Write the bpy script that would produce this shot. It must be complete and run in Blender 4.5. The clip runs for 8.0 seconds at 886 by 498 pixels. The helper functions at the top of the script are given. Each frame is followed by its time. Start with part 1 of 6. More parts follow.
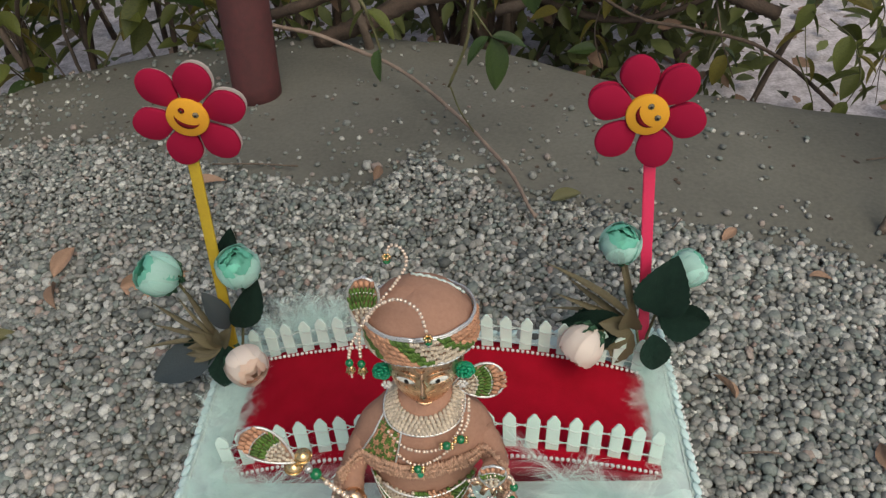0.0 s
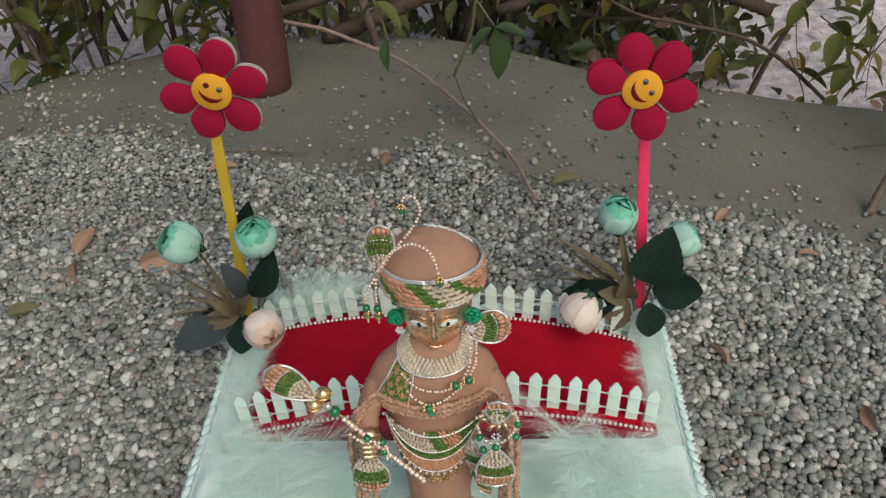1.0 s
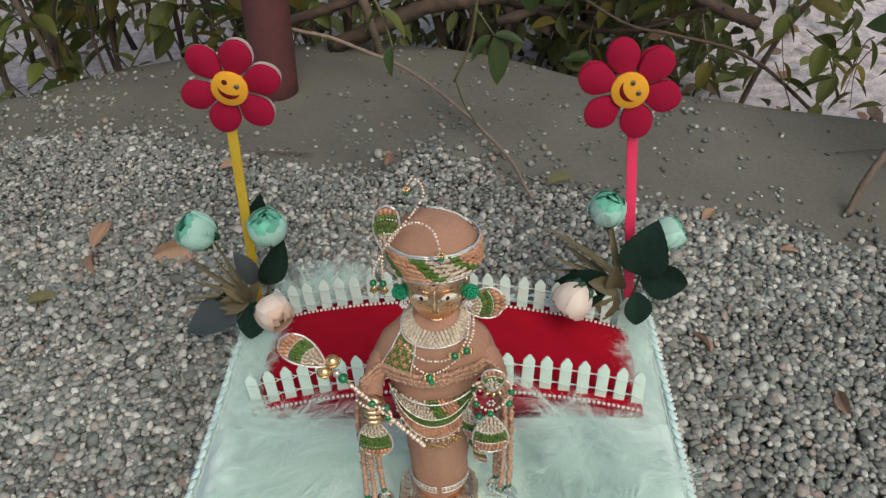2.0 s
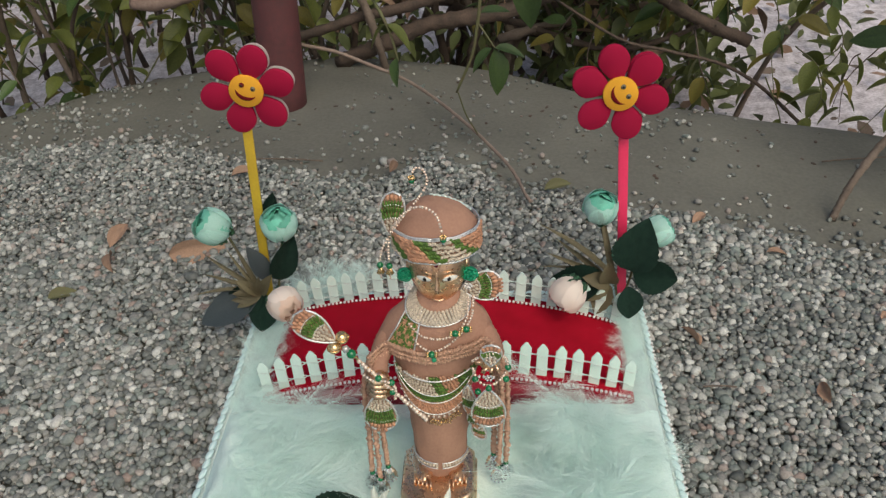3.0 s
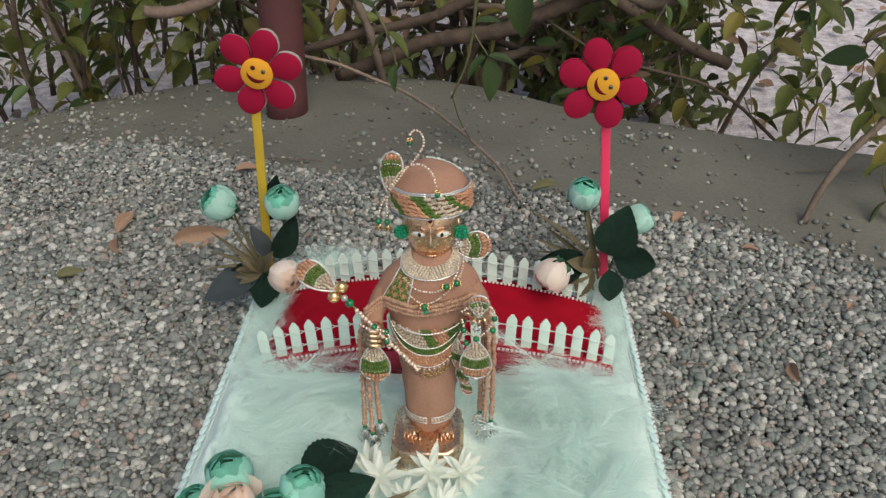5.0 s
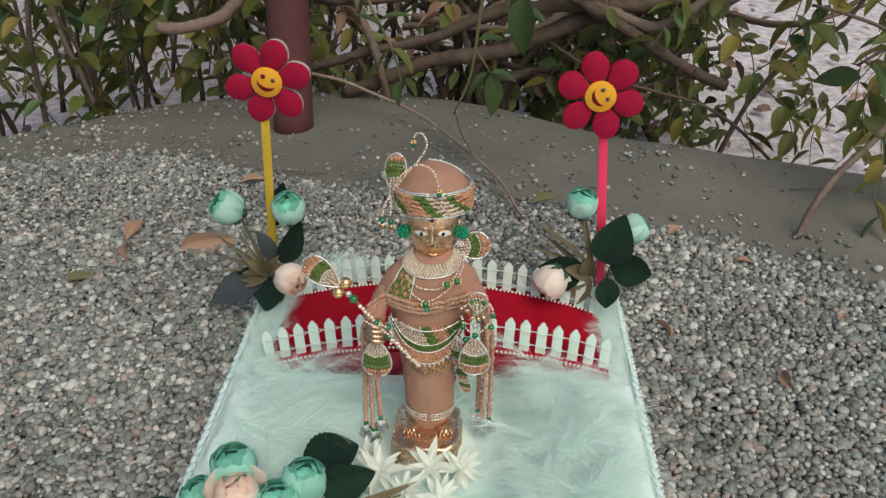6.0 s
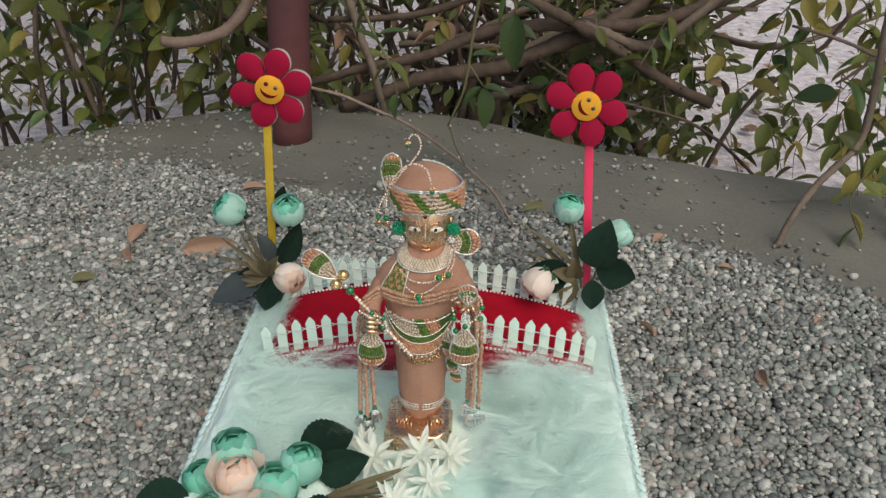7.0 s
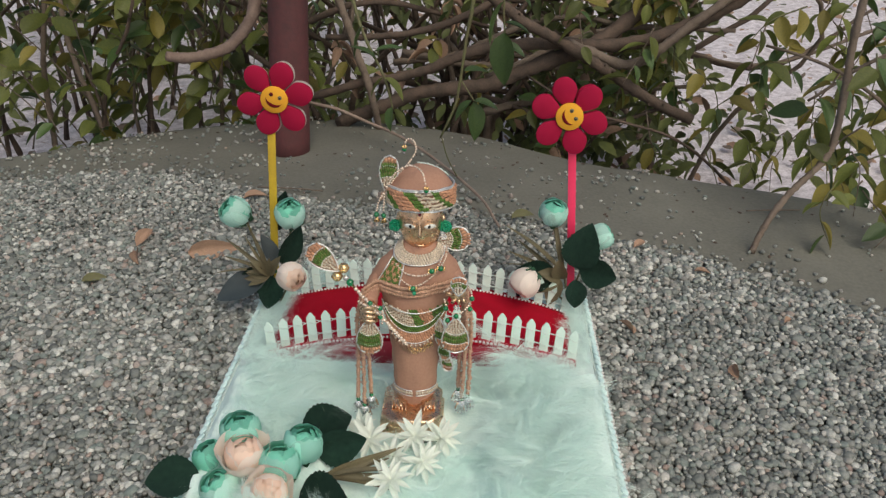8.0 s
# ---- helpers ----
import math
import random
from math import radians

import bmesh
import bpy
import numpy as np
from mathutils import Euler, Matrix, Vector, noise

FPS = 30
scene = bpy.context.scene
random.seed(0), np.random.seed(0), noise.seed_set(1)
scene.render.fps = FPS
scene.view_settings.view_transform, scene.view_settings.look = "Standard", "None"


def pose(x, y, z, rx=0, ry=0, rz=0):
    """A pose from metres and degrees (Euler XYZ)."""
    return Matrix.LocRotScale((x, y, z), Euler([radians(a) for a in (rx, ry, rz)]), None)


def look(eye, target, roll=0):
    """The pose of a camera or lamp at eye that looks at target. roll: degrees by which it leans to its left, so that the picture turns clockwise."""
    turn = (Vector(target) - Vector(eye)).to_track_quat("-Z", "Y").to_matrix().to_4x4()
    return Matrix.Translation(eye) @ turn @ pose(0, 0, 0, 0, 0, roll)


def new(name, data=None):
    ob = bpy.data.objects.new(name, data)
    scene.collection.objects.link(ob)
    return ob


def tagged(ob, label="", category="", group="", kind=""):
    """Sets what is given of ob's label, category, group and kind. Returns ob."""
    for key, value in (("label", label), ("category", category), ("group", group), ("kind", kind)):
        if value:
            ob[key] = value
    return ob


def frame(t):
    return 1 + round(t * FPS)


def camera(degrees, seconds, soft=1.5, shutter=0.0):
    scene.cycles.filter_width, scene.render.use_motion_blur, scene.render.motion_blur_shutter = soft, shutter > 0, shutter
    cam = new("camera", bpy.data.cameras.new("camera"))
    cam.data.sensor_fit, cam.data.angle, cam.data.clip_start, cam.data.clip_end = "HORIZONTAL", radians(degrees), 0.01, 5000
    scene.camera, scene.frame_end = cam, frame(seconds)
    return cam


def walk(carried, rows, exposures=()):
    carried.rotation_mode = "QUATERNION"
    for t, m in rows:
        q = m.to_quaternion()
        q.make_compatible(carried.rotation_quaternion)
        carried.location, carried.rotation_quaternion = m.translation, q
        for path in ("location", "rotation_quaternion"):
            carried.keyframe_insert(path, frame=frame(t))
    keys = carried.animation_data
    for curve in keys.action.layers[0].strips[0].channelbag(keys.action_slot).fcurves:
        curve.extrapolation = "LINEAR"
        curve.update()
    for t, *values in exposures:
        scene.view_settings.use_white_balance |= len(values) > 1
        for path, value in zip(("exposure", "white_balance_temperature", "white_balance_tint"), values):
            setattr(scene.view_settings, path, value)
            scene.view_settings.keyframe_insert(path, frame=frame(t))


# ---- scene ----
cam = camera(56.9, 8.0, soft=1.35)
PATH = [
    (0, (0.0028, -0.1079, 0.6964), (-0.1204, 1.418, -0.5895), -4.43),
    (0.5, (-0.0002, -0.1371, 0.6971), (-0.1276, 1.3996, -0.5776), -4.53),
    (1, (-0.0022, -0.1671, 0.6947), (-0.1247, 1.3776, -0.57), -4.28),
    (1.5, (-0.0023, -0.1939, 0.7007), (-0.117, 1.3623, -0.5505), -3.74),
    (3, (0.0014, -0.2807, 0.7121), (-0.1213, 1.3228, -0.4765), -3.39),
    (3.5, (-0.0014, -0.3032, 0.6974), (-0.1216, 1.3264, -0.455), -3.15),
    (4, (-0.0002, -0.3254, 0.6889), (-0.1127, 1.3173, -0.4458), -2.82),
    (4.5, (0.0008, -0.3494, 0.6872), (-0.1019, 1.3039, -0.434), -2.08),
    (6, (0.0039, -0.4057, 0.6779), (-0.099, 1.2962, -0.3664), -0.86),
    (6.5, (0.0049, -0.4286, 0.6763), (-0.0985, 1.2902, -0.3399), -0.48),
    (7, (0.0088, -0.457, 0.6782), (-0.0818, 1.2747, -0.3182), -0.15),
    (7.5, (0.0107, -0.4909, 0.6845), (-0.0623, 1.2536, -0.2911), 0.45),
    (8, (0.0106, -0.5276, 0.6884), (-0.0597, 1.2293, -0.2636), 0.42),
]
walk(cam, [(t, look(eye, target, roll)) for t, eye, target, roll in PATH],
     exposures=[(0.0, 0.27, 6850, 3), (1.5, 0.30, 6850, 3), (4.5, 0.35, 6850, 3), (8.0, 0.37, 6850, 3)])

# ---- daylight: open shade under a pale sky ----
world = bpy.data.worlds.new("sky")
scene.world = world
world.use_nodes = True
wn = world.node_tree
sky = wn.nodes.new("ShaderNodeTexSky")
sky.sky_type = "NISHITA"
sky.sun_disc = False
sky.sun_elevation = radians(52)
sky.sun_rotation = radians(150)
sky.air_density, sky.dust_density, sky.ozone_density = 1.0, 4.0, 0.6
wn.nodes["Background"].inputs["Strength"].default_value = 0.092
wn.links.new(sky.outputs[0], wn.nodes["Background"].inputs[0])
sun = bpy.data.lights.new("sun", "SUN")
sun.energy, sun.angle, sun.color = 0.85, radians(50), (1.0, 0.95, 0.88)
sun_ob = new("sun", sun)
sun_ob.matrix_world = look((1.2, -2.1, 3.2), (0, 0.2, 0))


# ---- materials ----
def shader(name):
    m = bpy.data.materials.new(name)
    m.use_nodes = True
    nt = m.node_tree
    return m, nt, nt.nodes["Principled BSDF"]


def mat(name, c1, c2=None, rough=0.6, metal=0.0, scale=60.0, bump=0.25, fine=6.0, vary=0.0, island=0.0, soft=0.0, wet=0.0):
    """Two colours mixed by a coarse and a fine noise, with relief; vary: by object; island: by loose piece."""
    m, nt, b = shader(name)
    c2 = c2 or tuple(v * 0.72 for v in c1)
    tc = nt.nodes.new("ShaderNodeTexCoord")
    n1 = nt.nodes.new("ShaderNodeTexNoise")
    n2 = nt.nodes.new("ShaderNodeTexNoise")
    n1.inputs["Scale"].default_value, n1.inputs["Detail"].default_value = scale, 5.0
    n2.inputs["Scale"].default_value, n2.inputs["Detail"].default_value = scale * fine, 4.0
    for n in (n1, n2):
        nt.links.new(tc.outputs["Object"], n.inputs["Vector"])
    add = nt.nodes.new("ShaderNodeMath")
    add.operation = "MULTIPLY_ADD"
    add.inputs[1].default_value = 0.45
    nt.links.new(n2.outputs[0], add.inputs[0])
    half = nt.nodes.new("ShaderNodeMath")
    half.operation = "MULTIPLY"
    half.inputs[1].default_value = 0.6
    nt.links.new(n1.outputs[0], half.inputs[0])
    nt.links.new(half.outputs[0], add.inputs[2])
    ramp = nt.nodes.new("ShaderNodeValToRGB")
    ramp.color_ramp.elements[0].position, ramp.color_ramp.elements[1].position = 0.34, 0.7
    ramp.color_ramp.elements[0].color, ramp.color_ramp.elements[1].color = (*c2, 1), (*c1, 1)
    nt.links.new(add.outputs[0], ramp.inputs[0])
    last = ramp.outputs[0]
    if vary or island:
        hsv = nt.nodes.new("ShaderNodeHueSaturation")
        src = nt.nodes.new("ShaderNodeObjectInfo") if vary else nt.nodes.new("ShaderNodeNewGeometry")
        out = src.outputs["Random"] if vary else src.outputs["Random Per Island"]
        mr = nt.nodes.new("ShaderNodeMapRange")
        a = vary or island
        mr.inputs["To Min"].default_value, mr.inputs["To Max"].default_value = 1 - a, 1 + a
        nt.links.new(out, mr.inputs["Value"])
        nt.links.new(mr.outputs[0], hsv.inputs["Value"])
        nt.links.new(last, hsv.inputs["Color"])
        last = hsv.outputs[0]
    nt.links.new(last, b.inputs["Base Color"])
    b.inputs["Roughness"].default_value, b.inputs["Metallic"].default_value = rough, metal
    rr = nt.nodes.new("ShaderNodeMapRange")
    rr.inputs["To Min"].default_value, rr.inputs["To Max"].default_value = max(0.03, rough - 0.12), min(1.0, rough + 0.12)
    nt.links.new(n2.outputs[0], rr.inputs["Value"])
    nt.links.new(rr.outputs[0], b.inputs["Roughness"])
    if soft:
        b.inputs["Subsurface Weight"].default_value = soft
        b.inputs["Subsurface Radius"].default_value = (0.004, 0.004, 0.004)
    if wet:
        b.inputs["Coat Weight"].default_value = wet
    if bump:
        bp = nt.nodes.new("ShaderNodeBump")
        bp.inputs["Strength"].default_value, bp.inputs["Distance"].default_value = bump, 0.4 / (scale * fine)
        nt.links.new(n2.outputs[0], bp.inputs["Height"])
        nt.links.new(bp.outputs[0], b.inputs["Normal"])
    return m


def thin(m, weight=0.3):
    """Lets a little light through a thin sheet."""
    nt = m.node_tree
    b, out = nt.nodes["Principled BSDF"], nt.nodes["Material Output"]
    tr = nt.nodes.new("ShaderNodeBsdfTranslucent")
    mix = nt.nodes.new("ShaderNodeMixShader")
    mix.inputs[0].default_value = weight
    link = b.inputs["Base Color"].links[0].from_socket
    nt.links.new(link, tr.inputs["Color"])
    nt.links.new(b.outputs[0], mix.inputs[1])
    nt.links.new(tr.outputs[0], mix.inputs[2])
    nt.links.new(mix.outputs[0], out.inputs[0])
    return m


def pebble_material():
    m, nt, b = shader("river_pebbles")
    geo = nt.nodes.new("ShaderNodeNewGeometry")
    ramp = nt.nodes.new("ShaderNodeValToRGB")
    r = ramp.color_ramp
    tones = [(0.0, (0.088, 0.094, 0.090)), (0.12, (0.160, 0.170, 0.160)), (0.28, (0.215, 0.222, 0.208)), (0.42, (0.190, 0.224, 0.207)),
             (0.54, (0.290, 0.294, 0.275)), (0.66, (0.240, 0.228, 0.212)), (0.76, (0.375, 0.380, 0.357)), (0.90, (0.570, 0.566, 0.535)), (0.985, (0.300, 0.235, 0.205))]
    r.elements[0].position, r.elements[0].color = 0.0, (*tones[0][1], 1)
    r.elements[1].position, r.elements[1].color = 1.0, (0.27, 0.20, 0.175, 1)
    for p, c in tones[1:]:
        r.elements.new(p).color = (*c, 1)
    nt.links.new(geo.outputs["Random Per Island"], ramp.inputs[0])
    tc = nt.nodes.new("ShaderNodeTexCoord")
    n = nt.nodes.new("ShaderNodeTexNoise")
    n.inputs["Scale"].default_value, n.inputs["Detail"].default_value = 420, 6
    nt.links.new(tc.outputs["Object"], n.inputs["Vector"])
    big = nt.nodes.new("ShaderNodeTexNoise")
    big.inputs["Scale"].default_value, big.inputs["Detail"].default_value = 5, 3
    nt.links.new(tc.outputs["Object"], big.inputs["Vector"])
    hsv = nt.nodes.new("ShaderNodeHueSaturation")
    mr = nt.nodes.new("ShaderNodeMapRange")
    mr.inputs["From Min"].default_value, mr.inputs["From Max"].default_value = 0.25, 0.75
    mr.inputs["To Min"].default_value, mr.inputs["To Max"].default_value = 0.72, 1.25
    nt.links.new(n.outputs[0], mr.inputs["Value"])
    m2 = nt.nodes.new("ShaderNodeMapRange")
    m2.inputs["From Min"].default_value, m2.inputs["From Max"].default_value = 0.3, 0.7
    m2.inputs["To Min"].default_value, m2.inputs["To Max"].default_value = 0.85, 1.12
    nt.links.new(big.outputs[0], m2.inputs["Value"])
    mul = nt.nodes.new("ShaderNodeMath")
    mul.operation = "MULTIPLY"
    nt.links.new(mr.outputs[0], mul.inputs[0])
    nt.links.new(m2.outputs[0], mul.inputs[1])
    nt.links.new(mul.outputs[0], hsv.inputs["Value"])
    nt.links.new(ramp.outputs[0], hsv.inputs["Color"])
    nt.links.new(hsv.outputs[0], b.inputs["Base Color"])
    b.inputs["Roughness"].default_value = 0.55
    bp = nt.nodes.new("ShaderNodeBump")
    bp.inputs["Strength"].default_value, bp.inputs["Distance"].default_value = 0.3, 0.0008
    nt.links.new(n.outputs[0], bp.inputs["Height"])
    nt.links.new(bp.outputs[0], b.inputs["Normal"])
    return m


M_PEBBLE = pebble_material()
M_CONCRETE = mat("worn_cement", (0.182, 0.177, 0.151), (0.108, 0.105, 0.090), 0.88, scale=6, fine=28, bump=0.5)
# yard gravel coloured extra pale: the sunlight out there is in the base colour
M_FAR = mat("sunlit_gravel_yard", (0.86, 0.80, 0.84), (0.34, 0.29, 0.31), 0.9, scale=34, fine=4.2, bump=0.9)
M_POST = mat("red_oxide_paint", (0.135, 0.042, 0.045), (0.07, 0.028, 0.03), 0.7, scale=9, fine=9, bump=0.3)
M_BARK = mat("brown_bark", (0.125, 0.085, 0.065), (0.055, 0.04, 0.032), 0.9, scale=45, bump=0.9)
M_BARK2 = mat("grey_bark", (0.21, 0.16, 0.13), (0.12, 0.09, 0.07), 0.9, scale=50, bump=0.9)
M_STEM = mat("green_stem", (0.13, 0.15, 0.06), (0.12, 0.09, 0.05), 0.7, scale=60)
M_LEAF = thin(mat("olive_leaf", (0.19, 0.21, 0.05), (0.105, 0.13, 0.035), 0.42, scale=25, vary=0.45), 0.42)
M_LEAF2 = thin(mat("deep_green_leaf", (0.075, 0.125, 0.035), (0.045, 0.08, 0.026), 0.38, scale=25, vary=0.35), 0.22)
M_LEAFY = thin(mat("yellowing_leaf", (0.30, 0.25, 0.05), (0.19, 0.16, 0.045), 0.5, scale=25, vary=0.35), 0.42)
M_DEAD = thin(mat("dry_brown_leaf", (0.42, 0.27, 0.19), (0.26, 0.16, 0.11), 0.75, scale=40, vary=0.3), 0.12)
M_WHITE = mat("mint_white_paint", (0.70, 0.86, 0.80), (0.62, 0.78, 0.73), 0.5, scale=30, fine=14, bump=0.2)
M_STRING = mat("pale_cord", (0.72, 0.82, 0.78), (0.56, 0.66, 0.63), 0.7, scale=300, bump=0.5)
M_FELT = mat("crimson_felt", (0.395, 0.003, 0.020), (0.29, 0.002, 0.013), 0.95, scale=40, fine=22, bump=0.7)
M_FELTDUST = mat("faded_crimson_felt", (0.42, 0.06, 0.09), (0.30, 0.015, 0.03), 0.95, scale=70, fine=12, bump=0.7)
M_SATIN = mat("mint_white_satin", (0.66, 0.78, 0.75), (0.55, 0.66, 0.65), 0.55, scale=22, fine=10, bump=0.3)
M_GIMP = mat("pale_blue_braid", (0.66, 0.83, 0.83), (0.57, 0.75, 0.76), 0.5, scale=120, fine=6, bump=0.4)
M_FLUFF = thin(mat("marabou_fluff", (0.865, 0.987, 0.952), (0.80, 0.958, 0.915), 0.8, scale=30, bump=0.0, island=0.06), 0.3)
M_DOWN = mat("fluff_bed", (0.79, 0.935, 0.895), (0.63, 0.80, 0.765), 0.95, scale=35, fine=9, bump=0.9)
M_PEARL = mat("white_pearl", (0.80, 0.78, 0.76), (0.70, 0.68, 0.68), 0.22, scale=200, bump=0.0, wet=0.5)
M_GOLDP = mat("rose_gold_pearl", (0.92, 0.77, 0.66), (0.82, 0.65, 0.53), 0.22, 0.45, scale=200, bump=0.0)
M_GOLD = mat("bright_gold", (0.90, 0.66, 0.36), (0.78, 0.52, 0.24), 0.2, 0.9, scale=120, bump=0.1)
M_SILVER = mat("silver_wire", (0.93, 0.93, 0.93), (0.80, 0.80, 0.82), 0.30, 0.65, scale=400, bump=0.2)
M_BELL = mat("polished_silver", (0.92, 0.92, 0.92), (0.62, 0.62, 0.63), 0.16, 1.0, scale=300, bump=0.2)
M_COPPER = mat("polished_brass_copper", (0.86, 0.60, 0.41), (0.74, 0.49, 0.32), 0.29, 1.0, scale=30, fine=10, bump=0.08)
M_DARKBASE = mat("dark_plate", (0.05, 0.04, 0.035), None, 0.5)
M_CLOTH = mat("tan_silk_cloth", (0.43, 0.245, 0.175), (0.345, 0.19, 0.137), 0.68, scale=25, fine=16, bump=0.4)
M_FRINGE = mat("tan_fringe", (0.58, 0.375, 0.275), (0.43, 0.26, 0.185), 0.85, scale=220, fine=5, bump=0.6, island=0.22)
M_SEED_O = mat("peach_seed_bead", (0.56, 0.30, 0.185), (0.43, 0.21, 0.125), 0.6, scale=200, island=0.22)
M_SEED_G = mat("green_seed_bead", (0.10, 0.19, 0.03), (0.06, 0.12, 0.02), 0.6, scale=200, island=0.25)
M_SEED_C = mat("cream_seed_bead", (0.62, 0.53, 0.43), (0.50, 0.42, 0.33), 0.6, scale=200, island=0.15)
M_EMERALD = mat("emerald_bead", (0.005, 0.20, 0.07), (0.003, 0.13, 0.045), 0.15, scale=90, bump=0.0, wet=0.6)
M_ROSETTE = mat("green_resin_rosette", (0.01, 0.36, 0.19), (0.005, 0.24, 0.12), 0.35, scale=90)
M_EYEW = mat("white_enamel", (0.78, 0.78, 0.74), (0.70, 0.70, 0.66), 0.25, bump=0.0)
M_BLACK = mat("black_enamel", (0.012, 0.012, 0.012), (0.008, 0.008, 0.008), 0.25, bump=0.0)
M_RUBY = mat("dark_red_stone", (0.16, 0.01, 0.03), None, 0.15, bump=0.0)
M_FOAM = mat("crimson_foam", (0.34, 0.008, 0.045), (0.29, 0.006, 0.036), 0.85, scale=30, fine=60, bump=0.35)
M_FOAMW = mat("pale_foam_backing", (0.46, 0.40, 0.39), None, 0.85, scale=40)
M_YFOAM = mat("yellow_foam", (0.80, 0.40, 0.045), (0.71, 0.33, 0.035), 0.8, scale=30, fine=50, bump=0.3)
M_MOUTH = mat("dark_red_felt", (0.16, 0.008, 0.012), None, 0.9)
M_YSTICK = mat("yellow_stick", (0.58, 0.40, 0.03), (0.46, 0.31, 0.025), 0.55, scale=25, fine=15)
M_PSTICK = mat("hot_pink_stick", (0.92, 0.045, 0.15), (0.82, 0.035, 0.12), 0.5, scale=25, fine=15)
M_MINT = thin(mat("mint_silk_petal", (0.27, 0.68, 0.54), (0.13, 0.54, 0.40), 0.6, scale=45, fine=10, vary=0.2), 0.2)
M_MINTP = thin(mat("pale_mint_silk_petal", (0.66, 0.87, 0.82), (0.30, 0.67, 0.56), 0.6, scale=50, fine=8, vary=0.15), 0.2)
M_MINTF = thin(mat("soft_mint_silk_petal", (0.46, 0.79, 0.70), (0.24, 0.65, 0.53), 0.55, scale=50, fine=8, vary=0.15), 0.2)
M_PEACH = thin(mat("peach_silk_petal", (0.93, 0.75, 0.64), (0.89, 0.65, 0.53), 0.65, scale=40, fine=10, vary=0.08), 0.25)
M_IVORY = thin(mat("ivory_silk_petal", (0.93, 0.85, 0.79), (0.91, 0.76, 0.68), 0.65, scale=40, fine=10, vary=0.08), 0.25)
M_STAR = thin(mat("white_star_petal", (0.89, 0.92, 0.87), (0.82, 0.87, 0.78), 0.6, scale=60, vary=0.06), 0.25)
M_SILKLEAF = thin(mat("dark_silk_leaf", (0.018, 0.046, 0.032), (0.009, 0.025, 0.019), 0.55, scale=9, fine=8, bump=0.6, vary=0.35), 0.06)
M_BLUELEAF = thin(mat("slate_silk_leaf", (0.042, 0.056, 0.064), (0.022, 0.031, 0.036), 0.6, scale=60, fine=8, vary=0.2), 0.06)
M_GRASS = thin(mat("dry_plastic_grass", (0.20, 0.165, 0.095), (0.10, 0.088, 0.05), 0.6, scale=60, vary=0.25), 0.15)
M_SEPAL = mat("green_sepal", (0.03, 0.10, 0.05), None, 0.6, scale=60)
M_EYE = mat("dull_googly_plastic", (0.20, 0.17, 0.11), (0.10, 0.085, 0.06), 0.25, scale=300, bump=0.0)
M_GLASS = mat("clear_rhinestone", (0.75, 0.75, 0.75), (0.5, 0.5, 0.5), 0.08, 0.6, bump=0.0)


for dull in (M_FELT, M_FELTDUST, M_FOAM, M_YFOAM, M_CLOTH, M_FRINGE, M_MOUTH, M_SILKLEAF):
    dull.node_tree.nodes["Principled BSDF"].inputs["Specular IOR Level"].default_value = 0.15


# ---- mesh helpers ----
def finish(bm, name, material, smooth=True):
    me = bpy.data.meshes.new(name)
    bm.to_mesh(me)
    bm.free()
    for m in (material if isinstance(material, (list, tuple)) else [material]):
        me.materials.append(m)
    me.polygons.foreach_set("use_smooth", [smooth] * len(me.polygons))
    return me


def part(name, bm, material, parent=None, label="", at=None, smooth=True):
    """Links a bmesh, or a mesh that is shared, as one object under a thing or part."""
    me = bm if isinstance(bm, bpy.types.Mesh) else finish(bm, name, material, smooth)
    ob = new(name, me)
    if parent is not None:
        ob.parent = parent
    if at is not None:
        ob.matrix_basis = at
    if label:
        ob["label"] = label
    if name in ("beadwork", "pearl_string", "pearl_arc", "pearl_plume", "strand", "pearl_bracelet", "pearl_fringe", "tassel_string"):
        ob["kind"] = "stuff"
    return ob


def thing(name, label, category, group="", at=None, kind=""):
    ob = new(name)
    ob.empty_display_size = 0.01
    if at is not None:
        ob.matrix_basis = at
    return tagged(ob, label, category, group, kind)


def box(bm, x0, x1, y0, y1, z0, z1, bevel=0.0, m=None):
    r = bmesh.ops.create_cube(bm, size=1, matrix=Matrix.LocRotScale(((x0 + x1) / 2, (y0 + y1) / 2, (z0 + z1) / 2), None, (x1 - x0, y1 - y0, z1 - z0)))
    vs = r["verts"]
    if bevel:
        es = list({e for v in vs for e in v.link_edges})
        out = bmesh.ops.bevel(bm, geom=es, offset=bevel, segments=2, affect="EDGES", profile=0.6)
        vs = list({v for f in out["faces"] for v in f.verts} | {v for v in vs if v.is_valid})
    if m is not None:
        bmesh.ops.transform(bm, matrix=m, verts=vs)
    return bm


BALLS = {}


def ball(bm, c, r, sub=1, m=None, idx=0):
    """A ball, or an egg with three radii turned by m, set into bm."""
    if sub not in BALLS:
        t = bmesh.new()
        bmesh.ops.create_icosphere(t, subdivisions=sub, radius=1)
        t.verts.index_update()
        BALLS[sub] = ([v.co.copy() for v in t.verts], [[v.index for v in f.verts] for f in t.faces])
        t.free()
    rr = r if isinstance(r, (tuple, list)) else (r, r, r)
    mm = Matrix.LocRotScale(c, m, rr)
    vs = [bm.verts.new(mm @ v) for v in BALLS[sub][0]]
    for f in BALLS[sub][1]:
        bm.faces.new([vs[k] for k in f]).material_index = idx
    return bm


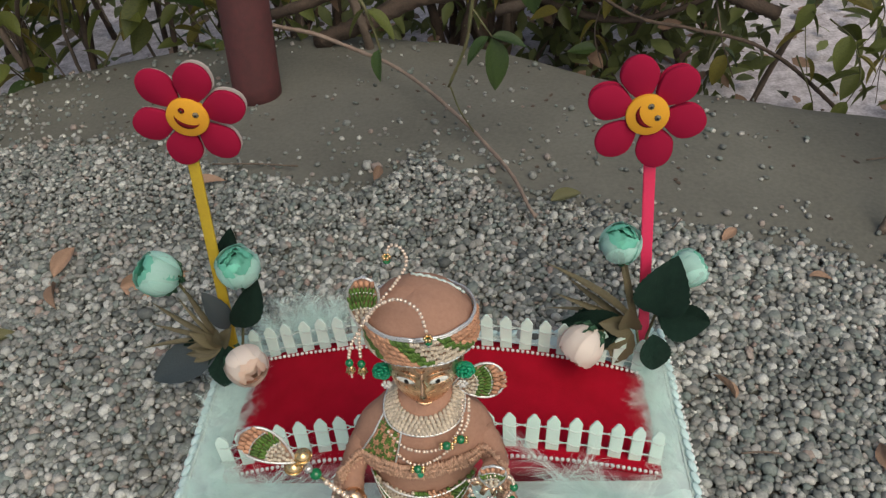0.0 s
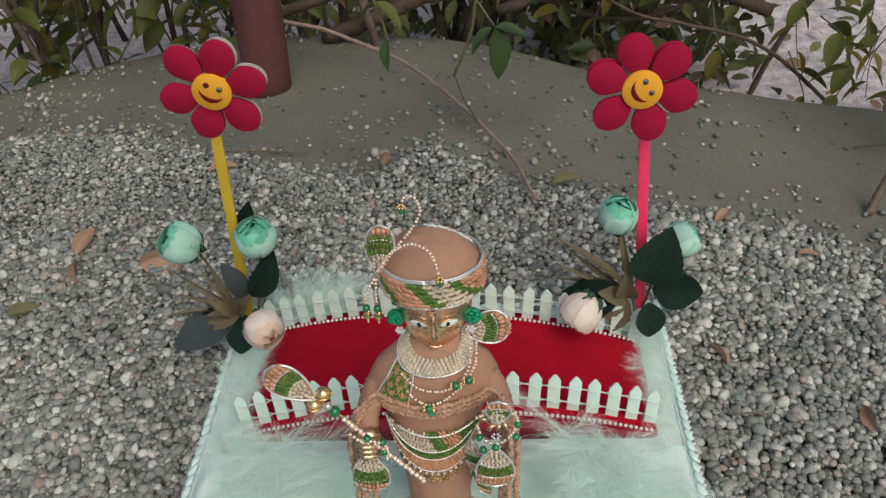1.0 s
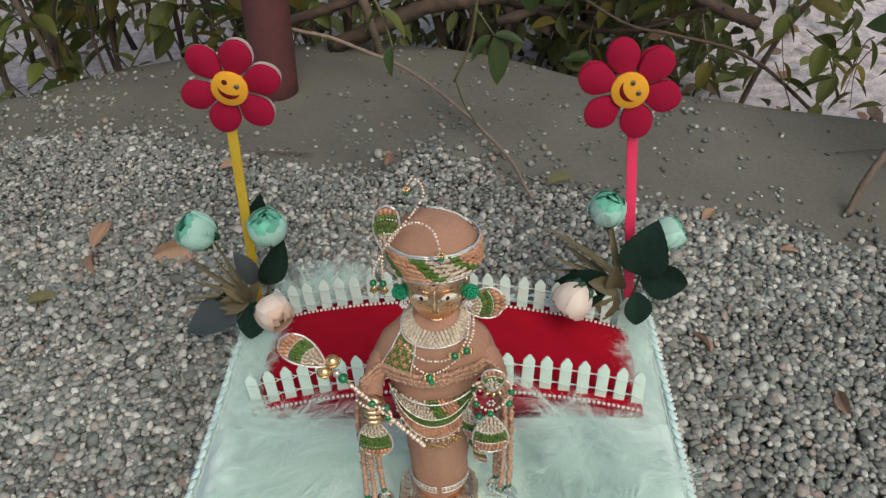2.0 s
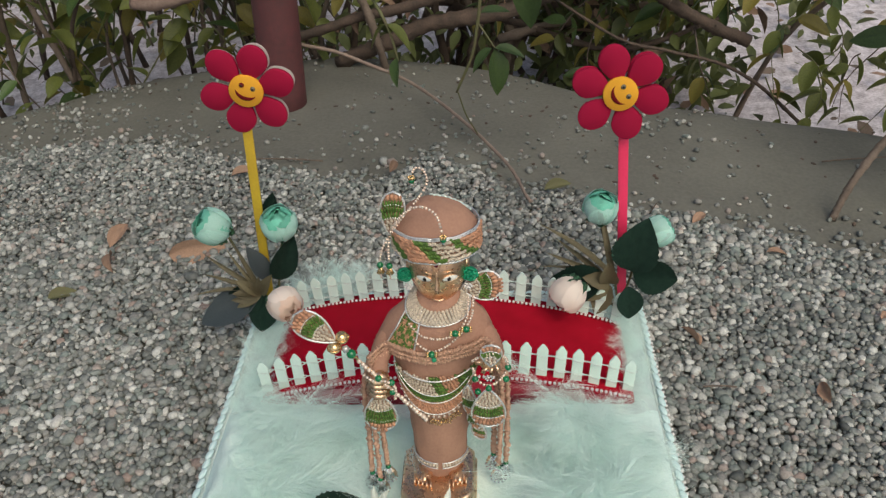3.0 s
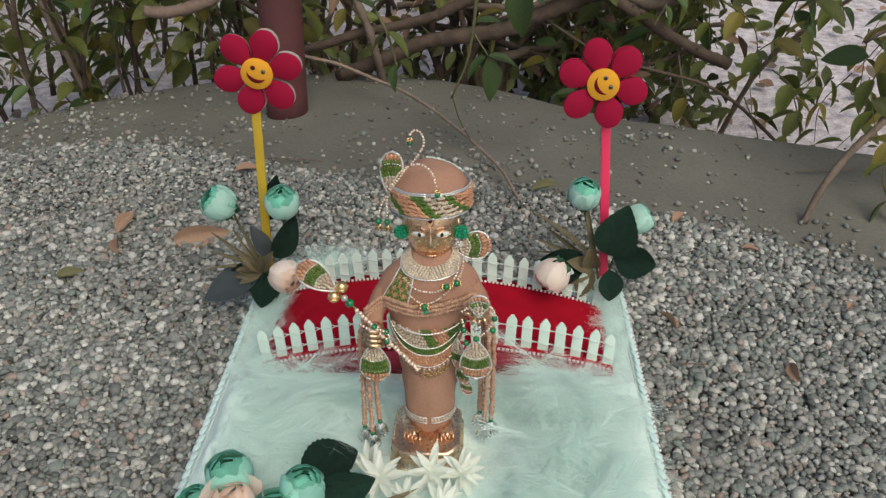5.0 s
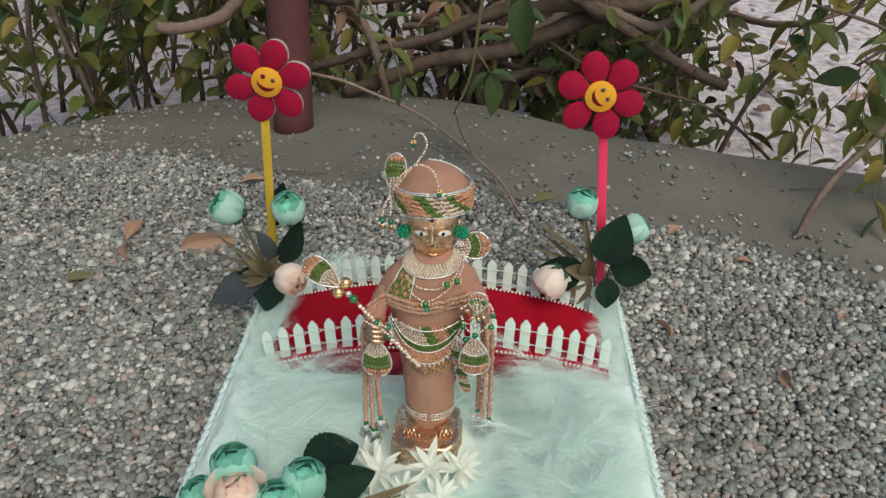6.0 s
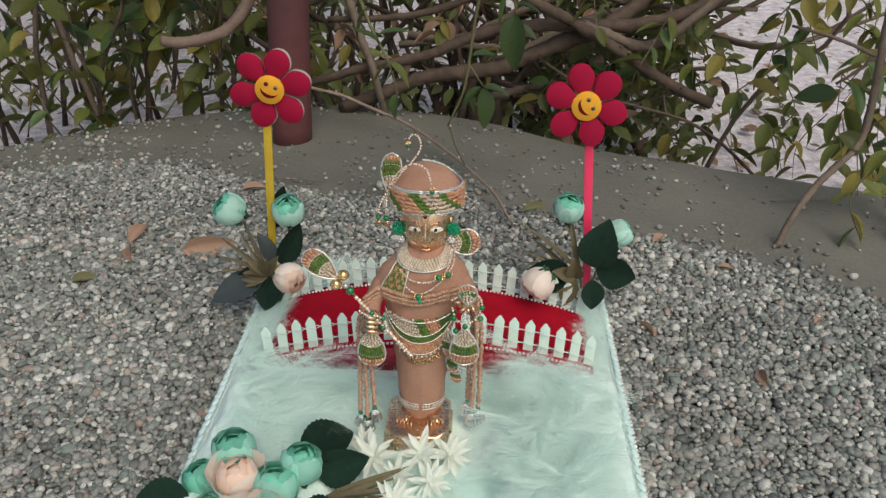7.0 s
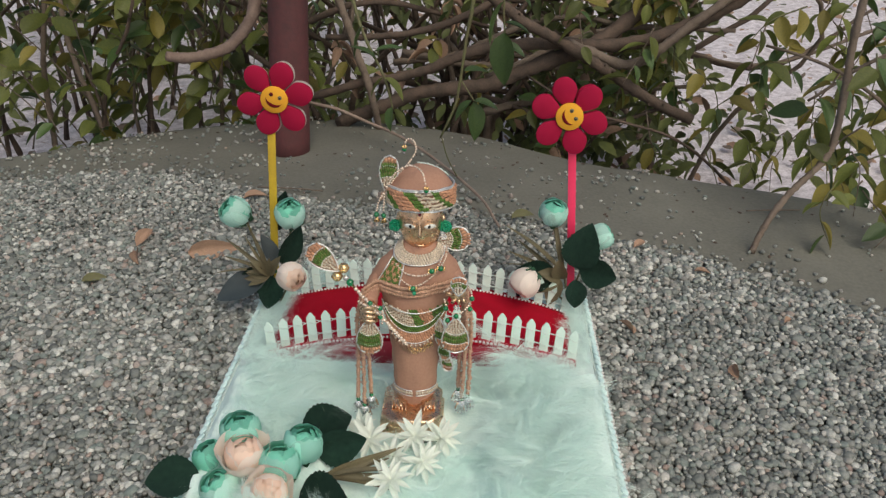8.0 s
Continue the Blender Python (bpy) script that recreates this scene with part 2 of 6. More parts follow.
def rings(bm, loops, caps=True, idx=0):
    """Joins closed loops of equal length into a skin."""
    vs = [[bm.verts.new(p) for p in lp] for lp in loops]
    n = len(vs[0])
    for a, b in zip(vs, vs[1:]):
        for k in range(n):
            bm.faces.new((a[k], a[(k + 1) % n], b[(k + 1) % n], b[k])).material_index = idx
    if caps:
        bm.faces.new(vs[0][::-1]).material_index = idx
        bm.faces.new(vs[-1]).material_index = idx
    return bm


def tube(bm, pts, rad, n=8, idx=0, wob=0.0, flat=1.0):
    """A tapered tube along points. rad: a number, or one for each point."""
    pts = [Vector(p) for p in pts]
    rads = rad if isinstance(rad, (tuple, list)) else [rad] * len(pts)
    loops = []
    up = Vector((0.13, 0.31, 0.94))
    for k, p in enumerate(pts):
        d = (pts[min(k + 1, len(pts) - 1)] - pts[max(k - 1, 0)]).normalized()
        a = d.cross(up)
        if a.length < 0.1:
            a = d.cross(Vector((1, 0, 0)))
        a.normalize()
        b = d.cross(a)
        up = b.cross(d) * 0.5 + up * 0.5
        r = rads[k]
        loops.append([p + (a * math.cos(q) + b * math.sin(q) * flat) * r * (1 + wob * random.uniform(-1, 1)) for q in [2 * math.pi * i / n for i in range(n)]])
    return rings(bm, loops, True, idx)


def curve(ctrl, n):
    """Points on a smooth line through the control points."""
    c = [Vector(p) for p in ctrl]
    c = [c[0] * 2 - c[1]] + c + [c[-1] * 2 - c[-2]]
    out = []
    segs = len(c) - 3
    for k in range(n):
        s = k / (n - 1) * segs
        i = min(int(s), segs - 1)
        u = s - i
        p0, p1, p2, p3 = c[i:i + 4]
        out.append(0.5 * ((2 * p1) + (p2 - p0) * u + (2 * p0 - 5 * p1 + 4 * p2 - p3) * u * u + (3 * p1 - p0 - 3 * p2 + p3) * u ** 3))
    return out


def beads(bm, ctrl, r, step=None, sub=1, idx=0):
    """A string of beads along a smooth line."""
    pts = curve(ctrl, 80)
    step = step or 2.02 * r
    acc, last = 0.0, pts[0]
    ball(bm, last, r, sub, idx=idx)
    for p in pts[1:]:
        acc += (p - last).length
        last = p
        if acc >= step:
            acc -= step
            ball(bm, p, r, sub, idx=idx)
    return bm


def leaf_mesh(name, length, width, material, fold=0.15, droop=0.2, n=7, notch=0.0, shape=0.8):
    """A pointed leaf along +y from its stalk, folded at the midrib."""
    bm = bmesh.new()
    rows = []
    for k in range(n + 1):
        v = k / n
        w = width / 2 * math.sin(math.pi * min(1, v ** shape * 1.0)) ** 0.8 if 0 < v < 1 else 0.0006
        w *= 1 + (notch if k % 2 else -notch)
        y, z = length * v, -droop * length * v * v
        rows.append([bm.verts.new((s * w, y, z + abs(s) * w * fold * 2)) for s in (-1, -0.5, 0, 0.5, 1)])
    for a, b in zip(rows, rows[1:]):
        for k in range(4):
            bm.faces.new((a[k], a[k + 1], b[k + 1], b[k]))
    return finish(bm, name, material)


def aim(p, d, roll=0.0, s=1.0):
    """A pose at p whose +y points along d."""
    q = Vector(d).normalized().to_track_quat("Y", "Z")
    return Matrix.Translation(p) @ q.to_matrix().to_4x4() @ pose(0, 0, 0, 0, roll, 0) @ Matrix.Scale(s, 4)


def up_aim(p, d, turn=0.0, s=1.0):
    """A pose at p whose +z points along d."""
    q = Vector(d).normalized().to_track_quat("Z", "Y")
    return Matrix.Translation(p) @ q.to_matrix().to_4x4() @ pose(0, 0, 0, 0, 0, turn) @ Matrix.Scale(s, 4)


# ---- ground: far yard, cement bed, gravel ----
def gz(x, y):
    """Height of the gravel's slope."""
    return 0.075 - 0.09 * max(0.0, 0.7 - y) - 0.05 * max(0.0, abs(x + 0.1) - 0.25) - 0.05 * max(0.0, y - 0.85)


EDGE_X = [-3.0, -0.97, -0.79, -0.57, -0.33, -0.07, 0.05, 0.15, 0.28, 0.43, 0.63, 0.77, 3.0]
EDGE_Y = [0.38, 1.112, 1.225, 1.30, 1.325, 1.28, 1.195, 1.125, 1.068, 1.02, 0.957, 0.93, 0.15]
GRAV_X = [-2.0, -0.9, -0.7, -0.6, -0.46, -0.3, -0.18, -0.13, -0.10, -0.05, 0.03, 0.17, 0.35, 0.5, 0.62, 2.0]
GRAV_Y = [0.75, 0.89, 0.945, 0.93, 0.87, 0.79, 0.755, 0.80, 0.84, 0.81, 0.74, 0.695, 0.645, 0.585, 0.515, 0.1]


def ground():
    bm = bmesh.new()
    bmesh.ops.create_grid(bm, x_segments=60, y_segments=60, size=1)
    for v in bm.verts:
        r = max(abs(v.co.x), abs(v.co.y))
        k = 0.0 if r == 0 else (4 * r + 396 * r ** 6) / r
        v.co = Vector((v.co.x * k, v.co.y * k + 1.5, -0.26 + 0.02 * noise.noise(v.co * 30)))
    g = part("ground", bm, M_FAR)
    tagged(g, "pale pinkish-grey gravel yard beyond the bed, its sunlight put into the colour", "ground", kind="structure")
    # raised cement bed, with a rounded rim and thick sides
    bm = bmesh.new()
    xs = [-3 + 6 * i / 150 for i in range(151)]
    cols = []
    for x in xs:
        ye = float(np.interp(x, EDGE_X, EDGE_Y)) + 0.012 * noise.noise((x * 6, 0, 0))
        col = []
        for k in range(61):
            y = -1.4 + (ye + 1.4) * (k / 60) ** 0.7
            d = ye - y
            z = gz(x, y) - 0.010 - 0.02 * math.exp(-d / 0.02) + 0.006 * noise.noise((x * 5, y * 5, 3)) + 0.0015 * noise.noise((x * 40, y * 40, 1))
            col.append(bm.verts.new((x, y, z)))
        for k, z in ((1, -0.05), (2, -0.3)):
            col.append(bm.verts.new((x, ye + 0.02 * k + 0.02 * noise.noise((x * 9, k, 2)), z)))
        cols.append(col)
    for a, b in zip(cols, cols[1:]):
        for k in range(len(a) - 1):
            bm.faces.new((a[k], b[k], b[k + 1], a[k + 1]))
    c = part("cement_bed", bm, M_CONCRETE)
    tagged(c, "worn grey cement bed sprinkled with loose pebbles", "cement bed", kind="structure")


ground()

TRAY_X0, TRAY_X1, TRAY_Y0, TRAY_Y1, TRAY_Z = -0.29, 0.177, -0.02, 0.505, 0.060


def pebbles():
    """Gravel in two loose layers, every pebble a squashed, turned stone."""
    rnd = np.random.RandomState(7)
    bm = bmesh.new()
    bmesh.ops.create_icosphere(bm, subdivisions=2, radius=1)
    near_v = np.array([v.co[:] for v in bm.verts])
    near_f = np.array([[v.index for v in f.verts] for f in bm.faces])
    bm.free()
    bm = bmesh.new()
    bmesh.ops.create_icosphere(bm, subdivisions=1, radius=1)
    unit_v = np.array([v.co[:] for v in bm.verts])
    unit_f = np.array([[v.index for v in f.verts] for f in bm.faces])
    bm.free()
    spots = []
    step = 0.0061
    y = -0.03
    row = 0
    while y < 0.97:
        half0 = -(0.52 + 0.50 * max(0, y - 0.05))
        half1 = 0.50 + 0.28 * max(0, y - 0.05)
        x = half0 + (row % 2) * step / 2
        while x < half1:
            px, py = x + rnd.normal(0, step * 0.3), y + rnd.normal(0, step * 0.3)
            edge = float(np.interp(px, GRAV_X, GRAV_Y)) + 0.016 * noise.noise((px * 30, py * 12, 0)) + 0.012 * noise.noise((px * 90, py * 90, 5))
            inside = TRAY_X0 + 0.006 < px < TRAY_X1 - 0.006 and py < TRAY_Y1 - 0.008
            keep = py < edge or rnd.rand() < 0.5 * math.exp(-(py - edge) / 0.018)
            if keep and not inside:
                spots.append((px, py, 1 if py < edge - 0.012 else 0))
            x += step
        y += step * 0.87
        row += 1
    # small stones that fill the gaps between the upper ones
    for px, py, deep in list(spots):
        if deep == 1 and py < 0.72:
            spots.append((px + rnd.uniform(-0.5, 0.5) * step, py + rnd.uniform(-0.5, 0.5) * step, 2))
    # loose stones on the cement
    for k in range(860):
        px = rnd.uniform(-1.0, 0.85)
        e0, e1 = float(np.interp(px, GRAV_X, GRAV_Y)), float(np.interp(px, EDGE_X, EDGE_Y))
        u = rnd.rand() ** 1.5
        py = e0 + (e1 - 0.03 - e0) * u
        if noise.noise((px * 5, py * 5, 9)) + 0.25 - 0.55 * (px > 0.1) > rnd.uniform(-0.5, 0.6):
            for j in range(rnd.randint(1, 5)):
                spots.append((px + rnd.normal(0, 0.012), py + rnd.normal(0, 0.012), -1))
    V, F, base = [], [], 0
    for px, py, deep in spots:
        r = float(np.clip(rnd.lognormal(math.log(0.0036), 0.27), 0.0022, 0.0085))
        if deep == -1:
            r *= 0.85
        if deep == 2:
            r = min(r, 0.0042)
        s = r * np.array([rnd.uniform(0.95, 1.35), rnd.uniform(0.85, 1.1), rnd.uniform(0.6, 0.92)])
        uv, uf = (near_v, near_f) if py < 0.66 and deep != 2 else (unit_v, unit_f)
        # lumpy rather than round
        d = rnd.normal(0, 1, 3)
        lump = 1 + 0.15 * np.sin(uv @ d * 1.7 + rnd.uniform(0, 6))[:, None] + rnd.normal(0, 0.035, (len(uv), 1))
        v = uv * lump * s
        e = Euler((rnd.normal(0, 0.27), rnd.normal(0, 0.27), rnd.uniform(0, 6.28))).to_matrix()
        v = v @ np.array(e).T
        z = gz(px, py) - 0.010 + (s[2] * 0.8 if deep != 1 else 0.0070 + rnd.uniform(-0.0024, 0.0030))
        if deep == 2:
            z = gz(px, py) - 0.010 + 0.0035
        z += 0.006 * noise.noise((px * 5, py * 5, 3)) if deep < 1 else 0.005 * noise.noise((px * 9, py * 9, 4))
        V.append(v + (px, py, z))
        F.append(uf + base)
        base += len(uv)
    V, F = np.concatenate(V), np.concatenate(F)
    me = bpy.data.meshes.new("gravel")
    me.vertices.add(len(V))
    me.vertices.foreach_set("co", V.ravel().astype(np.float32))
    me.loops.add(F.size)
    me.loops.foreach_set("vertex_index", F.ravel().astype(np.int32))
    me.polygons.add(len(F))
    me.polygons.foreach_set("loop_start", np.arange(0, F.size, 3, dtype=np.int32))
    me.polygons.foreach_set("use_smooth", np.ones(len(F), dtype=bool))
    me.update()
    me.materials.append(M_PEBBLE)
    ob = new("gravel", me)
    tagged(ob, "loose rounded grey and cream river pebbles covering the bed", "gravel", kind="stuff")


pebbles()

# ---- tray with a satin top and a braided rim ----
def tray():
    t = thing("display_tray", "flat mint-white satin display tray with braided and pearl rim", "tray")
    bm = bmesh.new()
    box(bm, TRAY_X0, TRAY_X1, TRAY_Y0, TRAY_Y1, 0.012, TRAY_Z, 0.004)
    part("board", bm, M_SATIN, t)
    loop = bmesh.new()
    bmesh.ops.create_icosphere(loop, subdivisions=2, radius=1, matrix=Matrix.Diagonal((0.0036, 0.0068, 0.0022, 1)))
    piece = finish(loop, "braid_loop", M_GIMP)
    n = int((TRAY_Y1 - TRAY_Y0) / 0.0118)
    for side, x in ((1, TRAY_X1), (-1, TRAY_X0)):
        for k in range(n + 1):
            y = TRAY_Y0 + k * 0.0118
            part("braid_loop", piece, None, t, at=pose(x - side * 0.001 + random.uniform(-.0006, .0006), y, TRAY_Z + 0.0015, 6, 12 * side, side * random.uniform(14, 24)))
    for k in range(int((TRAY_X1 - TRAY_X0) / 0.0118)):
        part("braid_loop", piece, None, t, at=pose(TRAY_X0 + 0.006 + k * 0.0118, TRAY_Y1 - 0.001, TRAY_Z + 0.001, 0, 0, 90 + random.uniform(12, 22)))
    for x in (TRAY_X0 - 0.005, TRAY_X1 + 0.005):
        bm = bmesh.new()
        beads(bm, [(x, TRAY_Y0, TRAY_Z - 0.008), (x, 0.25, TRAY_Z - 0.008), (x, TRAY_Y1, TRAY_Z - 0.008)], 0.0022, 0.0046)
        part("pearl_string", bm, M_PEARL, t, "string of small pearls")
    bm = bmesh.new()
    pts = [(TRAY_X0 + 0.006, TRAY_Y0, TRAY_Z), (TRAY_X0 + 0.006, TRAY_Y1 - 0.006, TRAY_Z), (TRAY_X1 - 0.006, TRAY_Y1 - 0.006, TRAY_Z), (TRAY_X1 - 0.006, TRAY_Y0, TRAY_Z)]
    for a, b in zip(pts, pts[1:]):
        tube(bm, curve([a, b], 40), 0.0016, 6, wob=0.25)
    part("edging_cord", bm, M_STRING, t)


tray()

# ---- arched bridge with picket rails ----
BX0, BX1, BXC = -0.244, 0.141, -0.0515


def arch(x):
    return 0.034 * max(0.0, 1 - ((x - BXC) / 0.2) ** 2)


def rail_y(x, back):
    return (0.4545 - 0.06 * (x - BXC)) if back else 0.332


def bridge():
    b = thing("toy_bridge", "small arched toy bridge with crimson felt deck and white picket rails", "bridge")
    bm = bmesh.new()
    n = 40
    loops = []
    for k in range(n + 1):
        x = BX0 - 0.006 + (BX1 - BX0 + 0.012) * k / n
        z = TRAY_Z + 0.006 + arch(x)
        y0, y1 = rail_y(x, False) - 0.012, rail_y(x, True) + 0.006
        w = min(1, 6 * min(k, n - k) / n)
        y1 -= 0.012 * (1 - w) ** 2
        m = 10
        top = [(x, y0 + (y1 - y0) * j / m, z + 0.0008 * noise.noise((x * 40, j * 0.7, 0))) for j in range(m + 1)]
        loops.append(top + [(x, y1, z - 0.004), (x, y0, z - 0.004)])
    rings(bm, loops)
    part("deck", bm, M_FELT, b, "crimson felt deck")
    for back in (False, True):
        bm = bmesh.new()
        loops = []
        for k in range(n + 1):
            x = BX0 - 0.004 + (BX1 - BX0 + 0.008) * k / n
            z = TRAY_Z + 0.003 + arch(x)
            y = rail_y(x, back) + (0.004 if back else -0.0105)
            loops.append([(x, y - 0.0015, TRAY_Z + 0.0005), (x, y + 0.0015, TRAY_Z + 0.0005), (x, y + 0.0015, z), (x, y - 0.0015, z)])
        rings(bm, loops)
        part("side_panel", bm, M_FELTDUST, b, "faded crimson felt side")
    # one picket, shared
    bm = bmesh.new()
    w, h, t = 0.0058, 0.043, 0.0011
    outline = [(-w, 0), (w, 0), (w, h - 0.0068), (0.0012, h), (-0.0012, h), (-w, h - 0.0068)]
    f = [bm.verts.new((x, -t, z)) for x, z in outline]
    g = [bm.verts.new((x, t, z)) for x, z in outline]
    bm.faces.new(f)
    bm.faces.new(g[::-1])
    for k in range(6):
        bm.faces.new((f[k], g[k], g[(k + 1) % 6], f[(k + 1) % 6]))
    bmesh.ops.recalc_face_normals(bm, faces=bm.faces)
    bmesh.ops.bevel(bm, geom=list(bm.edges), offset=0.0004, segments=1, affect="EDGES")
    piece = finish(bm, "picket", M_WHITE, False)
    N = 22
    for back in (False, True):
        rail = new("rear_rail" if back else "front_rail")
        rail.parent = b
        for k in range(N):
            x = BX0 + (BX1 - BX0) * k / (N - 1)
            y = rail_y(x, back)
            z = TRAY_Z + 0.002 + arch(x)
            lean = -(x - BXC) * 22
            part("picket", piece, None, rail, at=pose(x, y, z, -8 if not back else -5, -lean + random.uniform(-2.5, 2.5), random.uniform(-5, 5)))
        for hz in (0.0125, 0.0295):
            bm = bmesh.new()
            for s in (-1, 1):
                pts = []
                for k in range((N - 1) * 8 + 9):
                    u = (k - 4) / 8
                    x = BX0 + (BX1 - BX0) * u / (N - 1)
                    off = math.cos(math.pi * u * 2 + (0 if s > 0 else math.pi)) * 0.0004 + s * 0.0021 * abs(math.cos(math.pi * u))
                    dz = s * 0.0010 * math.sin(2 * math.pi * u)
                    pts.append((x, rail_y(x, back) + off + hz * (0.14 if not back else 0.09), TRAY_Z + 0.002 + arch(x) + hz + dz))
                tube(bm, pts, 0.0007, 5)
            part("twisted_cord", bm, M_STRING, rail, "pale twisted cord woven round the pickets")
        bm = bmesh.new()
        dy = -0.0115 if not back else -0.006
        pts = [(x, rail_y(x, back) + dy, TRAY_Z + 0.0085 + arch(x)) for x in [BX0 + (BX1 - BX0) * k / 12 for k in range(13)]]
        beads(bm, pts, 0.0020, 0.0044)
        part("pearl_string", bm, M_PEARL, rail, "string of small pearls")


bridge()

# ---- foam flowers on sticks ----
def foam_flower(name, centre, foot, angle, face, stick_mat, label, top):
    c, ft = Vector(centre) + Vector((top, 0.002, 0)), Vector(foot)
    t = thing(name, label, "foam flower")
    bm = bmesh.new()
    d = (c - ft)
    lean = math.atan2(d.x, d.z)
    q = Matrix.Rotation(lean, 4, "Y") @ Matrix.Rotation(-math.atan2(d.y, d.z), 4, "X")
    L = d.length
    box(bm, -0.0052, 0.0052, -0.0016, 0.0016, 0, L - 0.03, 0.0008, Matrix.Translation(ft) @ q)
    part("stick", bm, stick_mat, t)
    c = Vector(centre)
    head = new("flower_head")
    head.parent = t
    head.matrix_basis = Matrix.Translation(c) @ pose(0, 0, 0, 91 if stick_mat is M_YSTICK else 84, 0, 0) @ Matrix.Scale(0.955, 4)
    def petal_mesh(nm, grow, th, material):
        bm = bmesh.new()
        n = 28
        prof = []
        for k in range(n):
            a = 2 * math.pi * k / n
            # teardrop, narrow at the heart
            x = 0.033 + 0.0205 * math.cos(a)
            w = 0.0166 * (0.60 + 0.40 * min(1, (x - 0.0125) / 0.022)) if x < 0.0345 else 0.0166
            prof.append((x + grow * math.cos(a), (w + grow) * math.sin(a)))
        lo = []
        for inset, z in ((0.0006, 0), (0, 0.0006), (0, th - 0.0008), (0.0009, th)):
            lo.append([(0.033 + (x - 0.033) * (1 - inset / 0.018), y * (1 - inset / 0.017), z) for x, y in prof])
        rings(bm, lo)
        return finish(bm, nm, material)
    front = petal_mesh("petal", 0.0, 0.0045, M_FOAM)
    rear = petal_mesh("petal_backing", 0.0001 if stick_mat is M_YSTICK else -0.0008, 0.0016, M_FOAMW if stick_mat is M_YSTICK else M_FOAM)
    for k in range(6):
        a = angle + 60 * k + random.uniform(-3, 3)
        part("petal", front, None, head, at=pose(0, 0, 0.001, 0, random.uniform(-4, 2), a))
        part("petal_backing", rear, None, head, "pale foam backing petal" if stick_mat is M_YSTICK else "", at=pose(0.0, 0, -0.0006, 0, 0, a + random.uniform(-4, 4)))
    bm = bmesh.new()
    n = 32
    rings(bm, [[(r * math.cos(2 * math.pi * k / n), r * math.sin(2 * math.pi * k / n), z) for k in range(n)] for r, z in ((0.0182, 0.004), (0.0185, 0.0048), (0.0185, 0.0088), (0.0177, 0.0096))])
    disc = part("face_disc", bm, M_YFOAM, head, "round yellow foam smiley disc")
    disc.matrix_basis = pose(0, 0, 0, 0, 0, face)
    bm = bmesh.new()
    lo, hi = [], []
    m = 16
    for k in range(m + 1):
        a = math.pi * (1.06 + 0.88 * k / m)
        s = math.sin(math.pi * k / m)
        lo.append((0.0115 * math.cos(a), 0.0112 * math.sin(a) + 0.001, 0))
        hi.append((0.0115 * math.cos(a) * (1 - 0.05 * s), 0.0112 * math.sin(a) + 0.001 + 0.0042 * s + 0.0003, 0))
    va = [bm.verts.new((x, y, 0.0094)) for x, y, z in lo]
    vb = [bm.verts.new((x, y, 0.0094)) for x, y, z in hi]
    vc = [bm.verts.new((x, y, 0.0101)) for x, y, z in lo]
    vd = [bm.verts.new((x, y, 0.0101)) for x, y, z in hi]
    for k in range(m):
        bm.faces.new((vc[k], vc[k + 1], vd[k + 1], vd[k]))
        bm.faces.new((va[k + 1], va[k], vb[k], vb[k + 1]))
        bm.faces.new((va[k], va[k + 1], vc[k + 1], vc[k]))
        bm.faces.new((vb[k + 1], vb[k], vd[k], vd[k + 1]))
    part("mouth", bm, M_MOUTH, disc)
    for s in (-1, 1):
        bm = bmesh.new()
        ball(bm, (s * 0.0062, 0.0062, 0.0098), (0.0029, 0.0029, 0.0014), 2)
        e = part("eye", bm, M_EYE if s > 0 or stick_mat is M_PSTICK else M_MOUTH, disc, "small googly eye")
        bm = bmesh.new()
        ball(bm, (s * 0.0062, 0.0060, 0.0108), (0.0015, 0.0015, 0.0007), 1)
        part("eye_pupil", bm, M_BLACK, disc)


foam_flower("foam_flower", (-0.2465, 0.4785, 0.3575), (-0.270, 0.468, 0.070), 71, -24, M_YSTICK, "crimson foam flower with yellow smiley face on a yellow stick", -0.007)
foam_flower("foam_flower", (0.1310, 0.4845, 0.3400), (0.154, 0.480, 0.070), 103, -60, M_PSTICK, "crimson foam flower with yellow smiley face on a hot-pink stick", 0.005)

# ---- statue ----
BODY = [(0.090, -0.0500, 0.222, 0.0220, 0.0200), (0.118, -0.0495, 0.222, 0.0245, 0.0210), (0.165, -0.0500, 0.226, 0.0270, 0.0220), (0.185, -0.0500, 0.230, 0.0300, 0.0240),
        (0.205, -0.0500, 0.233, 0.0330, 0.0240), (0.219, -0.0492, 0.236, 0.0365, 0.0250), (0.233, -0.0485, 0.239, 0.0480, 0.0255), (0.243, -0.0480, 0.240, 0.0490, 0.0260), (0.256, -0.0470, 0.242, 0.0415, 0.0255),
        (0.266, -0.0460, 0.245, 0.0300, 0.0230), (0.274, -0.0450, 0.250, 0.0215, 0.0165), (0.283, -0.0445, 0.254, 0.0130, 0.0100), (0.287, -0.0440, 0.254, 0.0110, 0.0080)]
BZ = [r[0] for r in BODY]


def body(z):
    return [float(np.interp(z, BZ, [r[k] for r in BODY])) for k in (1, 2, 3, 4)]


def skin(z, phi, lift=0.0):
    """A point on the draped body; phi from its front, to the right."""
    cx, cy, rx, ry = body(z)
    return Vector((cx + (rx + lift) * math.sin(phi), cy - (ry + lift) * math.cos(phi), z))


